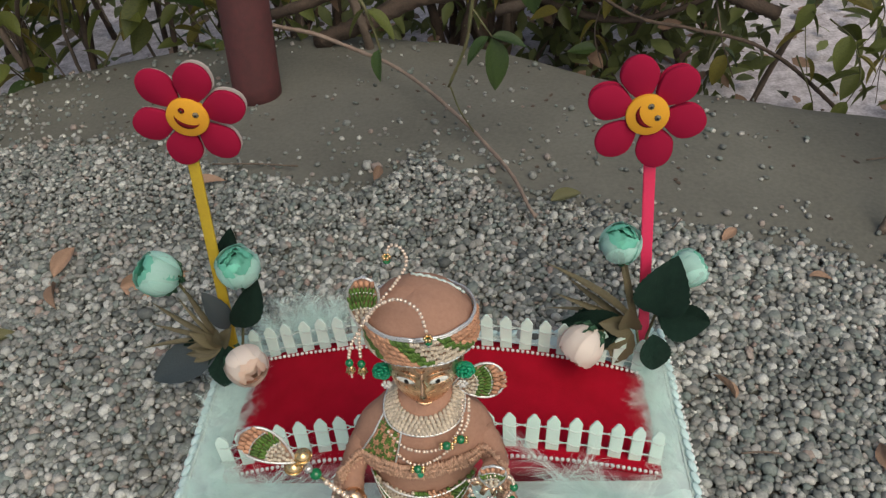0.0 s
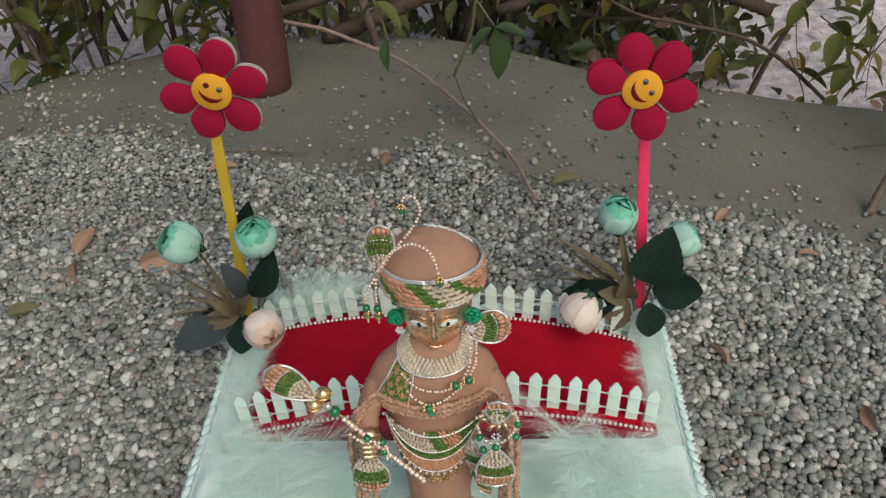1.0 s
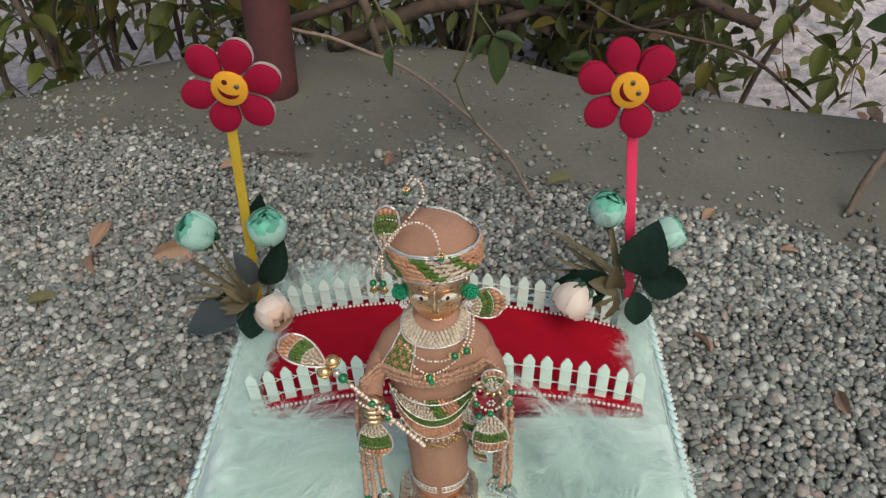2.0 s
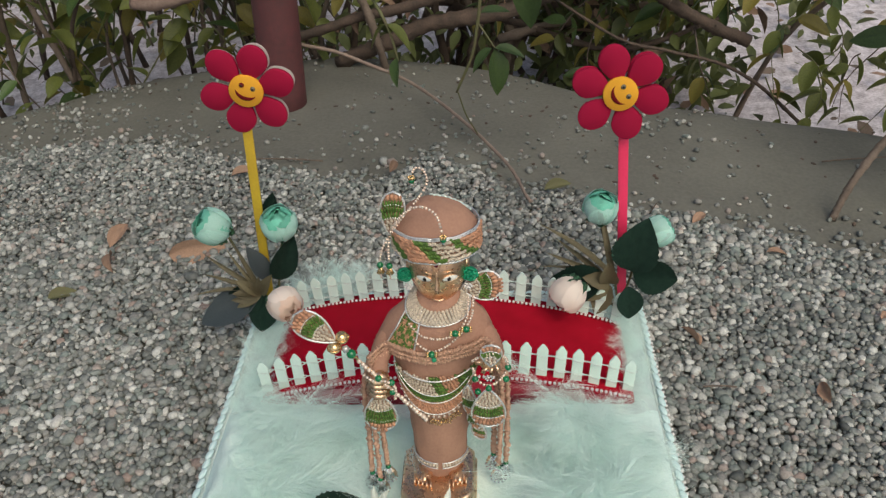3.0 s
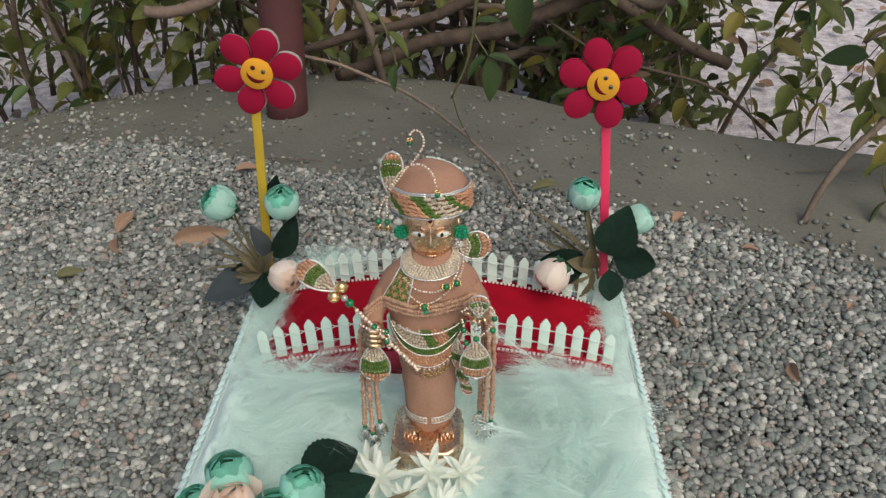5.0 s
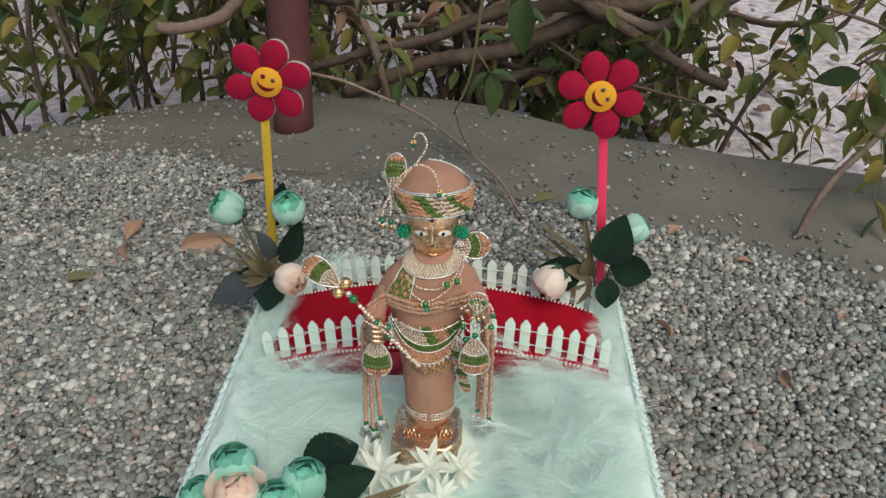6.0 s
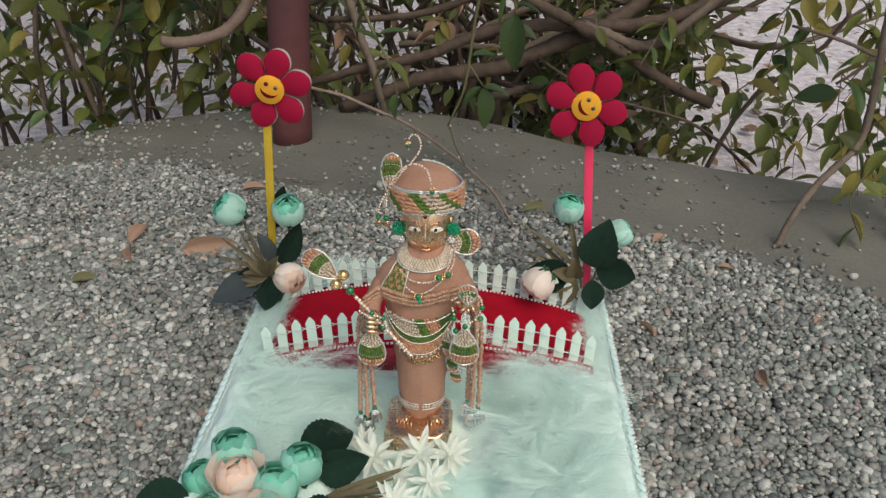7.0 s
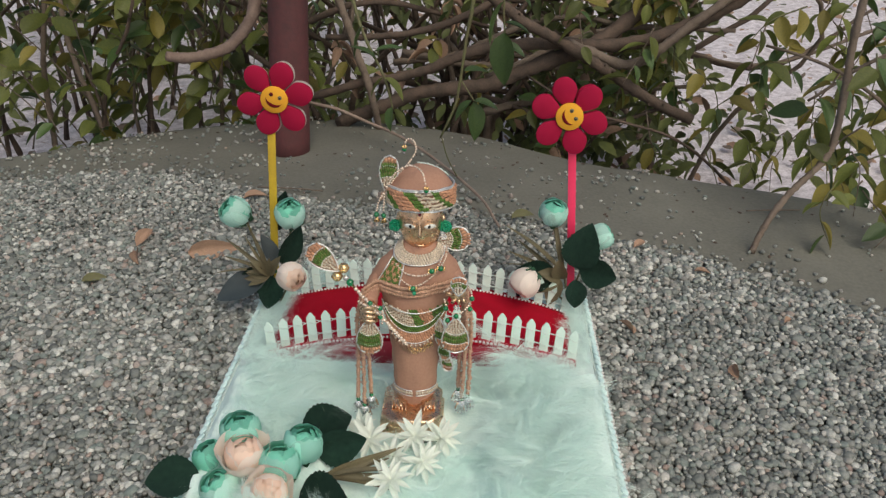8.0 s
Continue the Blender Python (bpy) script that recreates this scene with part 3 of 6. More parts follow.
def statue():
    bm = bmesh.new()
    n = 40
    lo = []
    for k in range(45):
        z = 0.090 + (0.287 - 0.090) * k / 44
        lo.append([skin(z, 2 * math.pi * i / n, 0.0016 * noise.noise((math.sin(6.28 * i / n) * 4, math.cos(6.28 * i / n) * 4, z * 60)) + 0.0007 * noise.noise((math.sin(6.28 * i / n) * 11, 3, z * 190))) for i in range(n)])
    rings(bm, lo, True, 0)
    # draped arms
    cuff = [0.0105, 0.0105, 0.0105, 0.0100, 0.0095, 0.0090, 0.0088, 0.0086, 0.0084, 0.0080]
    tube(bm, curve([(-0.086, 0.238, 0.241), (-0.093, 0.230, 0.232), (-0.097, 0.218, 0.225), (-0.096, 0.206, 0.221)], 10), cuff, 14, 0)
    tube(bm, curve([(-0.010, 0.238, 0.243), (-0.003, 0.230, 0.236), (0.001, 0.219, 0.233), (-0.002, 0.208, 0.237)], 10), cuff, 14, 0)
    # fist with ridges, and an open palm
    ball(bm, (-0.095, 0.200, 0.219), (0.0095, 0.008, 0.011), 2, idx=1)
    for k in range(4):
        tube(bm, curve([(-0.105, 0.199, 0.2275 - 0.0055 * k), (-0.097, 0.1905, 0.2270 - 0.0055 * k), (-0.087, 0.194, 0.2262 - 0.0055 * k)], 7), [0.0022, 0.0030, 0.0032, 0.0033, 0.0032, 0.0028, 0.0020], 8, 1)
    ball(bm, (-0.003, 0.202, 0.240), (0.0095, 0.006, 0.0085), 2, idx=1)
    for dx, dz in ((-0.011, 0.004), (-0.006, -0.008), (0.002, -0.010), (0.009, -0.006)):
        tube(bm, [(-0.003 + dx * 0.4, 0.199, 0.240 + dz * 0.4), (-0.003 + dx, 0.1955, 0.240 + dz)], [0.003, 0.0018], 8, 1)
    # head: an egg with a brow, a nose ridge and inlays
    hc = Vector((-0.0445, 0.2515, 0.3035))
    lo = []
    for k in range(27):
        th = math.pi * (0.02 + 0.96 * k / 26)
        ring = []
        for i in range(36):
            ph = 2 * math.pi * i / 36
            sx, sy, sz = math.sin(th) * math.sin(ph), -math.sin(th) * math.cos(ph), math.cos(th)
            jaw = (1.0 - 0.16 * max(0.0, -sz) ** 1.4) * (math.sin(th) ** -0.25 if sz < 0 else 1.0)
            ring.append(hc + Vector((0.0240 * sx * jaw, 0.0228 * sy * (1 - 0.10 * max(0, -sz)) * (math.sin(th) ** -0.25 if sz < 0 else 1.0) - 0.0015 * max(0, -sz), (0.0300 if sz > 0 else 0.0355) * sz)))
        lo.append(ring)
    rings(bm, lo[::-1], True, 1)
    tube(bm, curve([(-0.0440, 0.2290, 0.3120), (-0.0440, 0.2275, 0.303), (-0.0440, 0.2252, 0.2945), (-0.0440, 0.2292, 0.2915)], 8), [0.0009, 0.0012, 0.0014, 0.0017, 0.0021, 0.0025, 0.0022, 0.0010], 10, 1)
    tube(bm, curve([(-0.0495, 0.2315, 0.2818), (-0.0440, 0.2305, 0.2806), (-0.0385, 0.2315, 0.2818)], 7), [0.0004, 0.0009, 0.0012, 0.0010, 0.0012, 0.0009, 0.0004], 8, 1)
    for s in (-1, 1):
        turn = Euler((0, radians(s * 4), radians(s * 24))).to_matrix()
        ball(bm, (-0.0440 + s * 0.0106, 0.2312, 0.3035), (0.0070, 0.0012, 0.0029), 2, turn, 2)
        rim = [(-0.0440 + s * 0.0106 + 0.0073 * math.cos(q) * math.cos(radians(24)), 0.2309 + 0.0073 * s * math.cos(q) * math.sin(radians(24)), 0.3035 + 0.0031 * math.sin(q)) for q in [math.pi * k / 10 for k in range(21)]]
        tube(bm, rim, 0.0005, 5, 1)
        ball(bm, (-0.0440 + s * 0.0098, 0.2299, 0.3035), (0.0018, 0.0008, 0.0021), 2, turn, 3)
        tube(bm, curve([(-0.0440 + s * 0.0035, 0.2292, 0.3085), (-0.0440 + s * 0.0105, 0.2308, 0.3105), (-0.0440 + s * 0.0178, 0.2360, 0.3080)], 8), 0.0006, 6, 1)
        ball(bm, (-0.0445 + s * 0.0236, 0.254, 0.300), (0.003, 0.005, 0.008), 2, idx=1)
    # marks on the brow
    tube(bm, curve([(-0.0475, 0.2305, 0.321), (-0.0470, 0.2294, 0.3145), (-0.0440, 0.2287, 0.3115), (-0.0410, 0.2294, 0.3145), (-0.0405, 0.2305, 0.321)], 16), 0.0006, 6, 1)
    ball(bm, (-0.0440, 0.2298, 0.3175), (0.0020, 0.0012, 0.0022), 2, idx=5)
    # feet and toes
    for s in (-1, 1):
        ball(bm, (-0.050 + s * 0.0165, 0.207, 0.0945), (0.0095, 0.014, 0.0040), 3, idx=1)
        for k in range(5):
            ball(bm, (-0.050 + s * (0.0085 + 0.0038 * k), 0.1935 + 0.0012 * k, 0.0945), (0.0016, 0.0072, 0.0030), 2, idx=1)
    # stepped seat with cut corners
    def seat(hx, hy, z, cut):
        cx, cy = -0.0525, 0.2085
        p = [(hx, hy - cut), (hx - cut, hy), (-hx + cut, hy), (-hx, hy - cut), (-hx, -hy + cut), (-hx + cut, -hy), (hx - cut, -hy), (hx, -hy + cut)]
        return [(cx + x, cy + y, z) for x, y in p]
    rings(bm, [seat(0.0345, 0.0370, 0.0645, 0.008), seat(0.0355, 0.0380, 0.068, 0.009), seat(0.0355, 0.0380, 0.073, 0.009), seat(0.0325, 0.0345, 0.077, 0.010),
               seat(0.0320, 0.0340, 0.084, 0.011), seat(0.0335, 0.0355, 0.0865, 0.011), seat(0.0330, 0.0350, 0.0905, 0.011), seat(0.0305, 0.0325, 0.0915, 0.011)], True, 1)
    for zz, rr in ((0.0840, 0.030), (0.0790, 0.034)):
        tube(bm, [(-0.0505 + rr * math.sin(a), 0.2030 - rr * 0.88 * math.cos(a), zz + 0.003) for a in [-1.25 + 2.5 * k / 18 for k in range(19)]], 0.0018, 8, 1)
    rings(bm, [seat(0.0372, 0.0400, 0.0606, 0.001), seat(0.0372, 0.0400, 0.0646, 0.001)], True, 4)
    ob = part("statue", bm, [M_CLOTH, M_COPPER, M_EYEW, M_BLACK, M_DARKBASE, M_RUBY])
    tagged(ob, "small polished copper statue draped in tan cloth on a stepped seat", "statue")


statue()


def seed(bm, p, along, a=0.0021, b=0.00105, c=0.0009):
    q = Vector(along).to_track_quat("X", "Z").to_matrix()
    ball(bm, p, (a, b, c), 1, q)


def facing(p, ydir, normal):
    """A pose at p with +y along ydir and +z near normal."""
    y = Vector(ydir).normalized()
    z = Vector(normal)
    z = (z - y * z.dot(y)).normalized()
    x = y.cross(z)
    return Matrix(((x.x, y.x, z.x, p[0]), (x.y, y.y, z.y, p[1]), (x.z, y.z, z.z, p[2]), (0, 0, 0, 1)))


def paisley_width(s, w):
    return w / 2 * (math.sin(math.pi / 2 * s / 0.64) ** 0.85 if s < 0.64 else math.sqrt(max(0.0, 1 - ((s - 0.64) / 0.36) ** 2)))


def paisley(owner, name, L, W, m, label=""):
    """A teardrop plate with a silver wire rim and three fields of seed beads."""
    bm = bmesh.new()
    ss = [k / 16 for k in range(17)]
    out = [(paisley_width(s, W), L * s) for s in ss] + [(-paisley_width(s, W), L * s) for s in ss[-2:0:-1]]
    rings(bm, [[(x, y, -0.0008) for x, y in out], [(x, y, 0.0004) for x, y in out]])
    p = part(name, bm, M_FRINGE, owner, label or "teardrop ornament of seed beads with silver wire rim", at=m)
    bm = bmesh.new()
    loop = [(x, y, 0.0008) for x, y in out]
    tube(bm, loop + loop[:2], 0.0010, 6)
    part("wire_rim", bm, M_SILVER, p)
    fields = {"cream": bmesh.new(), "green": bmesh.new(), "peach": bmesh.new()}
    def inside(x, y, gap):
        return 0 < y < L and abs(x) < paisley_width(y / L, W) - gap
    rho = 0.0028
    while rho < L - 0.0012:
        u = rho / L
        key = "cream" if u < 0.50 else "green" if u < 0.77 else "peach"
        long = {"cream": 0.0018, "green": 0.0036, "peach": 0.0030}[key]
        wide = {"cream": 0.0015, "green": 0.0012, "peach": 0.0017}[key]
        k = max(2, int(1.9 * rho / (wide * 1.75)))
        for i in range(k + 1):
            th = -1.25 + 2.5 * (i + 0.25 * (int(rho * 1e4) % 2)) / k
            x, y = rho * math.sin(th) / 1.25, rho * math.cos(th)
            if inside(x, y, 0.0012):
                seed(fields[key], (x, y, 0.0012 + random.uniform(0, 0.0004)), (math.sin(th) + random.uniform(-0.15, 0.15), math.cos(th), 0), long, wide, 0.0013)
        rho += {"cream": 0.0027, "green": 0.0052, "peach": 0.0043}[key]
    for u in (0.47, 0.745):
        arc = [(u * L * math.sin(q) / 1.25, u * L * math.cos(q), 0.0019) for q in [-1.2 + 0.08 * k for k in range(31)]]
        arc = [p3 for p3 in arc if inside(p3[0], p3[1], 0.0004)]
        if len(arc) > 3:
            bm = bmesh.new()
            tube(bm, arc, 0.0005, 5)
            part("wire_arc", bm, M_SILVER, p)
    for key, mt in (("cream", M_SEED_C), ("green", M_SEED_G), ("peach", M_SEED_O)):
        part("beadwork", fields[key], mt, p, key + " seed beads")
    return p


def ring_pt(a, r, z, c=(-0.0445, 0.2563), sq=0.88):
    r *= 0.94 if z < 0.3442 else 0.885
    z += 0.0028 * math.cos(a) if z < 0.346 else 0.0
    return Vector((c[0] + r * math.sin(a), c[1] - r * sq * math.cos(a), z))


def turban():
    t = thing("turban", "tan cloth turban with beaded band, silver cords and pearl plume", "turban")
    bm = bmesh.new()
    lo = []
    n = 40
    for r, z in ((0.026, 0.3165), (0.0345, 0.3175), (0.0362, 0.322), (0.0362, 0.340), (0.0335, 0.344), (0.0316, 0.3482), (0.0284, 0.3522), (0.0236, 0.3555), (0.0172, 0.3580), (0.0094, 0.3592), (0.0025, 0.3595)):
        lo.append([ring_pt(2 * math.pi * k / n, r * (1 + 0.018 * noise.noise((3 * math.cos(6.28 * k / n), 3 * math.sin(6.28 * k / n), z * 120))), z + 0.0012 * noise.noise((k * 0.4, z * 90, 2))) for k in range(n)])
    rings(bm, lo)
    part("cap", bm, M_CLOTH, t, "tan cloth cap")
    for nm, z, r in (("upper_cord", 0.3415, 0.0374), ("lower_cord", 0.3190, 0.0372)):
        bm = bmesh.new()
        for k2, dz in ((0, 0.0), (1, 0.0017)):
            tube(bm, [ring_pt(2 * math.pi * k / 60, r, z + dz + 0.0004 * math.sin(k)) for k in range(61)], 0.00095, 6)
        part(nm, bm, M_SILVER, t, "double silver cord")
    f = {0: bmesh.new(), 1: bmesh.new(), 2: bmesh.new()}
    for i in range(64):
        for j in range(5):
            z = 0.3226 + 0.0041 * j
            a = -1.75 + 3.5 * (i + 0.5 * (j % 2)) / 63
            u = 0.0355 * (math.sin(a) if abs(a) < 1.3 else a * 0.741) + (z - 0.331) * 0.85
            key = 1
            for edge, field in ((-0.034, 2), (-0.027, 1), (-0.008, 0), (0.002, 1), (0.020, 2), (0.0265, 1), (1, 0)):
                if u < edge:
                    key = field
                    break
            d = Vector((math.cos(a), math.sin(a), 0)) * (1, 0.8, 0.5)[key] + Vector((0, 0, (-0.75, -1.1, 0.6)[key] + random.uniform(-0.2, 0.2)))
            seed(f[key], ring_pt(a, 0.0376 + random.uniform(0, 0.0007), z + random.uniform(-0.0010, 0.0010)), d, (0.0034, 0.0033, 0.0019)[key], (0.0020, 0.0013, 0.0018)[key], 0.0015)
    for key, mt, lb in ((0, M_SEED_O, "peach"), (1, M_SEED_G, "green"), (2, M_SEED_C, "cream")):
        part("beadwork", f[key], mt, t, lb + " seed beads of the band")
    paisley(t, "fan_ornament", 0.042, 0.0190, facing((-0.0790, 0.247, 0.3320), (0.08, 0.12, 1), (0.1, -1, 0.25)))
    # plume: a curl of pearls with a bead at its tip, and an arc over the cap
    bm = bmesh.new()
    beads(bm, [(-0.078, 0.243, 0.341), (-0.068, 0.250, 0.353), (-0.057, 0.256, 0.364), (-0.0495, 0.260, 0.376), (-0.052, 0.262, 0.386), (-0.058, 0.264, 0.387), (-0.0615, 0.264, 0.382)], 0.00135)
    part("pearl_plume", bm, M_GOLDP, t, "curled string of rose-gold pearls")
    bm = bmesh.new()
    beads(bm, [(-0.079, 0.241, 0.343), (-0.068, 0.238, 0.361), (-0.054, 0.235, 0.3700), (-0.042, 0.230, 0.366), (-0.037, 0.2225, 0.3540)], 0.00135)
    part("pearl_arc", bm, M_GOLDP, t, "arched string of rose-gold pearls")
    for c in ((-0.0618, 0.263, 0.3760), (-0.0365, 0.2210, 0.3485)):
        bm = bmesh.new()
        ball(bm, c, 0.0026, 2)
        part("emerald_bead", bm, M_EMERALD, t)
        bm = bmesh.new()
        for k in range(6):
            a = k * math.pi / 3
            ball(bm, (c[0] + 0.002 * math.cos(a), c[1] + 0.002 * math.sin(a), c[2] + 0.0028), (0.0012, 0.0012, 0.0018), 1)
        part("bead_cap", bm, M_GOLD, t)
        bm = bmesh.new()
        ball(bm, (c[0], c[1], c[2] - 0.0035), 0.0013, 1)
        part("tip_bead", bm, M_GLASS, t)
    # side tassel
    for dx, zb in ((-0.006, 0.311), (0.0015, 0.310)):
        bm = bmesh.new()
        beads(bm, [(-0.081, 0.243, 0.337), (-0.083 + dx * 0.7, 0.240, 0.327), (-0.084 + dx, 0.239, zb + 0.005)], 0.0014)
        ts = part("tassel_string", bm, M_GOLDP, t)
        bm = bmesh.new()
        ball(bm, (-0.084 + dx, 0.2385, zb + 0.001), 0.0028, 2)
        part("emerald_bead", bm, M_EMERALD, ts)
        bm = bmesh.new()
        for k in range(7):
            a = k * 2 * math.pi / 7
            tube(bm, [(-0.084 + dx, 0.2385, zb - 0.001), (-0.084 + dx + 0.0028 * math.cos(a), 0.2385 + 0.0028 * math.sin(a), zb - 0.0065)], [0.0012, 0.0009], 6)
        part("gold_cap", bm, M_GOLD, ts)
        bm = bmesh.new()
        beads(bm, [(-0.084 + dx, 0.2385, zb - 0.006), (-0.084 + dx, 0.238, zb - 0.013)], 0.0009)
        part("drop", bm, M_GOLDP, ts)
    # frayed lace along the crest
    bm = bmesh.new()
    tube(bm, [(-0.044 + 0.03 * u, 0.268 - 0.006 * u, 0.3594 - 0.012 * u * u + 0.0004 * math.sin(u * 40)) for u in [k / 30 - 0.15 for k in range(34)]], 0.0009, 6, wob=0.5)
    part("lace", bm, M_STRING, t, "frayed pale lace")


turban()


def rosette(owner, c, r):
    bm = bmesh.new()
    ball(bm, c, (r * 0.95, r * 0.5, r * 0.95), 2)
    for k, (rr, lift) in enumerate(((0.85, 0.35), (0.6, 0.5), (0.32, 0.62))):
        for j in range(5):
            a = j * 1.257 + k * 0.6
            pts = [(c[0] + r * rr * math.cos(a + b), c[1] - r * lift, c[2] + r * rr * math.sin(a + b)) for b in (-0.6, -0.3, 0, 0.3, 0.6)]
            tube(bm, pts, [r * 0.08, r * 0.17, r * 0.2, r * 0.17, r * 0.08], 6)
    return part("rosette", bm, M_ROSETTE, owner, "green resin rosette")


def earrings():
    for s, name in ((-1, "earring"), (1, "earring")):
        t = thing(name, "green rosette earring with a silver pearl cluster", "earring", "earrings")
        x = -0.0445 + s * 0.0268
        rosette(t, (x, 0.2455, 0.2965 + 0.001), 0.0068)
        bm = bmesh.new()
        for k in range(6):
            a = k * math.pi / 3
            ball(bm, (x - s * 0.002 + 0.0026 * math.cos(a), 0.243, 0.2855 + 0.0026 * math.sin(a)), 0.0014, 1)
        ball(bm, (x - s * 0.002, 0.242, 0.2855), 0.0016, 1)
        part("pearl_cluster", bm, M_PEARL, t)
        if s > 0:
            paisley(t, "fan_ornament", 0.035, 0.0255, facing((-0.0265, 0.249, 0.2785), (1, 0.1, 0.05), (0, -1, 0.35)))


earrings()


def collar():
    t = thing("collar_necklace", "wide collar of cream seed beads round the statue's neck", "necklace")
    bm = bmesh.new()
    for j in range(5):
        m = 30 + 3 * j
        for k in range(m):
            a = -1.75 + 3.5 * k / (m - 1)
            p = skin(0.2800 - 0.0015 * j - 0.0095 * max(0, math.cos(a)), a, 0.0020)
            seed(bm, p, (math.sin(a), -math.cos(a), -0.7), 0.0022, 0.0017, 0.0013)
    part("beadwork", bm, M_SEED_C, t)
    bm = bmesh.new()
    tube(bm, [skin(0.2728 - 0.0095 * max(0, math.cos(a)), a, 0.0026) for a in [-1.9 + 3.8 * k / 40 for k in range(41)]], 0.0008, 6)
    part("silver_edge", bm, M_SILVER, t)


collar()


def necklace():
    t = thing("pearl_necklace", "two rose-gold pearl strands with emerald beads and gold caps", "necklace")
    strands = ([(-0.069, 0.2230, 0.262), (-0.058, 0.2150, 0.2555), (-0.042, 0.2125, 0.2545), (-0.029, 0.2155, 0.259), (-0.021, 0.222, 0.2695), (-0.0195, 0.231, 0.283)],
               [(-0.070, 0.2215, 0.256), (-0.062, 0.2140, 0.2475), (-0.0505, 0.2105, 0.2425), (-0.038, 0.2115, 0.2475), (-0.026, 0.2160, 0.2575), (-0.017, 0.2230, 0.270), (-0.0155, 0.231, 0.284)])
    for s in strands:
        bm = bmesh.new()
        beads(bm, s, 0.00135)
        part("strand", bm, M_GOLDP, t)
    for c in ((-0.0505, 0.2085, 0.2410), (-0.0305, 0.2125, 0.2605), (-0.0215, 0.2165, 0.2615)):
        bm = bmesh.new()
        ball(bm, c, 0.0031, 2)
        e = part("emerald_bead", bm, M_EMERALD, t)
        bm = bmesh.new()
        for s in (-1, 1):
            for k in range(5):
                a = k * 1.257
                ball(bm, (c[0] + s * 0.0035, c[1] + 0.0016 * math.cos(a), c[2] + 0.0016 * math.sin(a)), (0.0018, 0.0011, 0.0011), 1)
        part("gold_cap", bm, M_GOLD, e)
    bm = bmesh.new()
    ball(bm, (-0.0490, 0.2080, 0.2355), (0.0022, 0.0018, 0.0026), 2)
    part("drop", bm, M_ROSETTE, t, "small green drop")


necklace()


def shoulder_sash():
    t = thing("shoulder_panel", "beaded green and peach lattice panel with silver cords over the shoulder", "sash")
    rows, cols = 24, 12
    f = {0: bmesh.new(), 1: bmesh.new()}
    def at(u, v):
        z = 0.2720 - 0.0375 * v
        x0, x1 = -0.0665 - 0.0245 * v ** 0.8, -0.0590 - 0.010 * v
        x = x0 + (x1 - x0) * u
        cx, cy, rx, ry = body(z)
        s = max(-0.97, min(0.97, (x - cx) / rx))
        return Vector((x, cy - (ry + 0.0012) * math.sqrt(1 - s * s), z))
    for i in range(rows):
        for j in range(cols):
            u, v = (j + 0.5) / cols, (i + 0.5) / rows
            a, b = (u * 2.4 + v * 3.6) % 1, (u * 2.4 - v * 3.6) % 1
            key = 1 if min(a, 1 - a) < 0.17 or min(b, 1 - b) < 0.17 else 0
            seed(f[key], at(u, v), (-0.5 if min(a, 1 - a) < min(b, 1 - b) else 0.5, 0, 0.8), 0.0018, 0.0009, 0.0012 if key else 0.0008)
    part("beadwork", f[0], M_SEED_O, t, "peach seed beads")
    part("beadwork", f[1], M_SEED_G, t, "green seed beads")
    for u in (-0.08, 1.08):
        bm = bmesh.new()
        tube(bm, [at(u, k / 20) + Vector((0, -0.0006, 0)) for k in range(21)], 0.0008, 6)
        part("silver_cord", bm, M_SILVER, t)


shoulder_sash()


def fringe(bm, ctrl, r, n=60, idx=0):
    """A rough cord of stacked chips."""
    pts = curve(ctrl, n * 2)
    tube(bm, pts[::4] + [pts[-1]], r * 0.55, 6, idx)
    for p, q in zip(pts, pts[1:]):
        d = (q - p).normalized() + Vector([random.gauss(0, 0.28) for _ in range(3)])
        turn = d.to_track_quat("Z", "Y").to_matrix() @ Euler((0, 0, random.uniform(0, 6.28))).to_matrix()
        ball(bm, p + Vector([random.gauss(0, r * 0.16) for _ in range(3)]), (r * random.uniform(0.9, 1.5), r * random.uniform(0.7, 1.15), r * 0.27), 1, turn, idx)


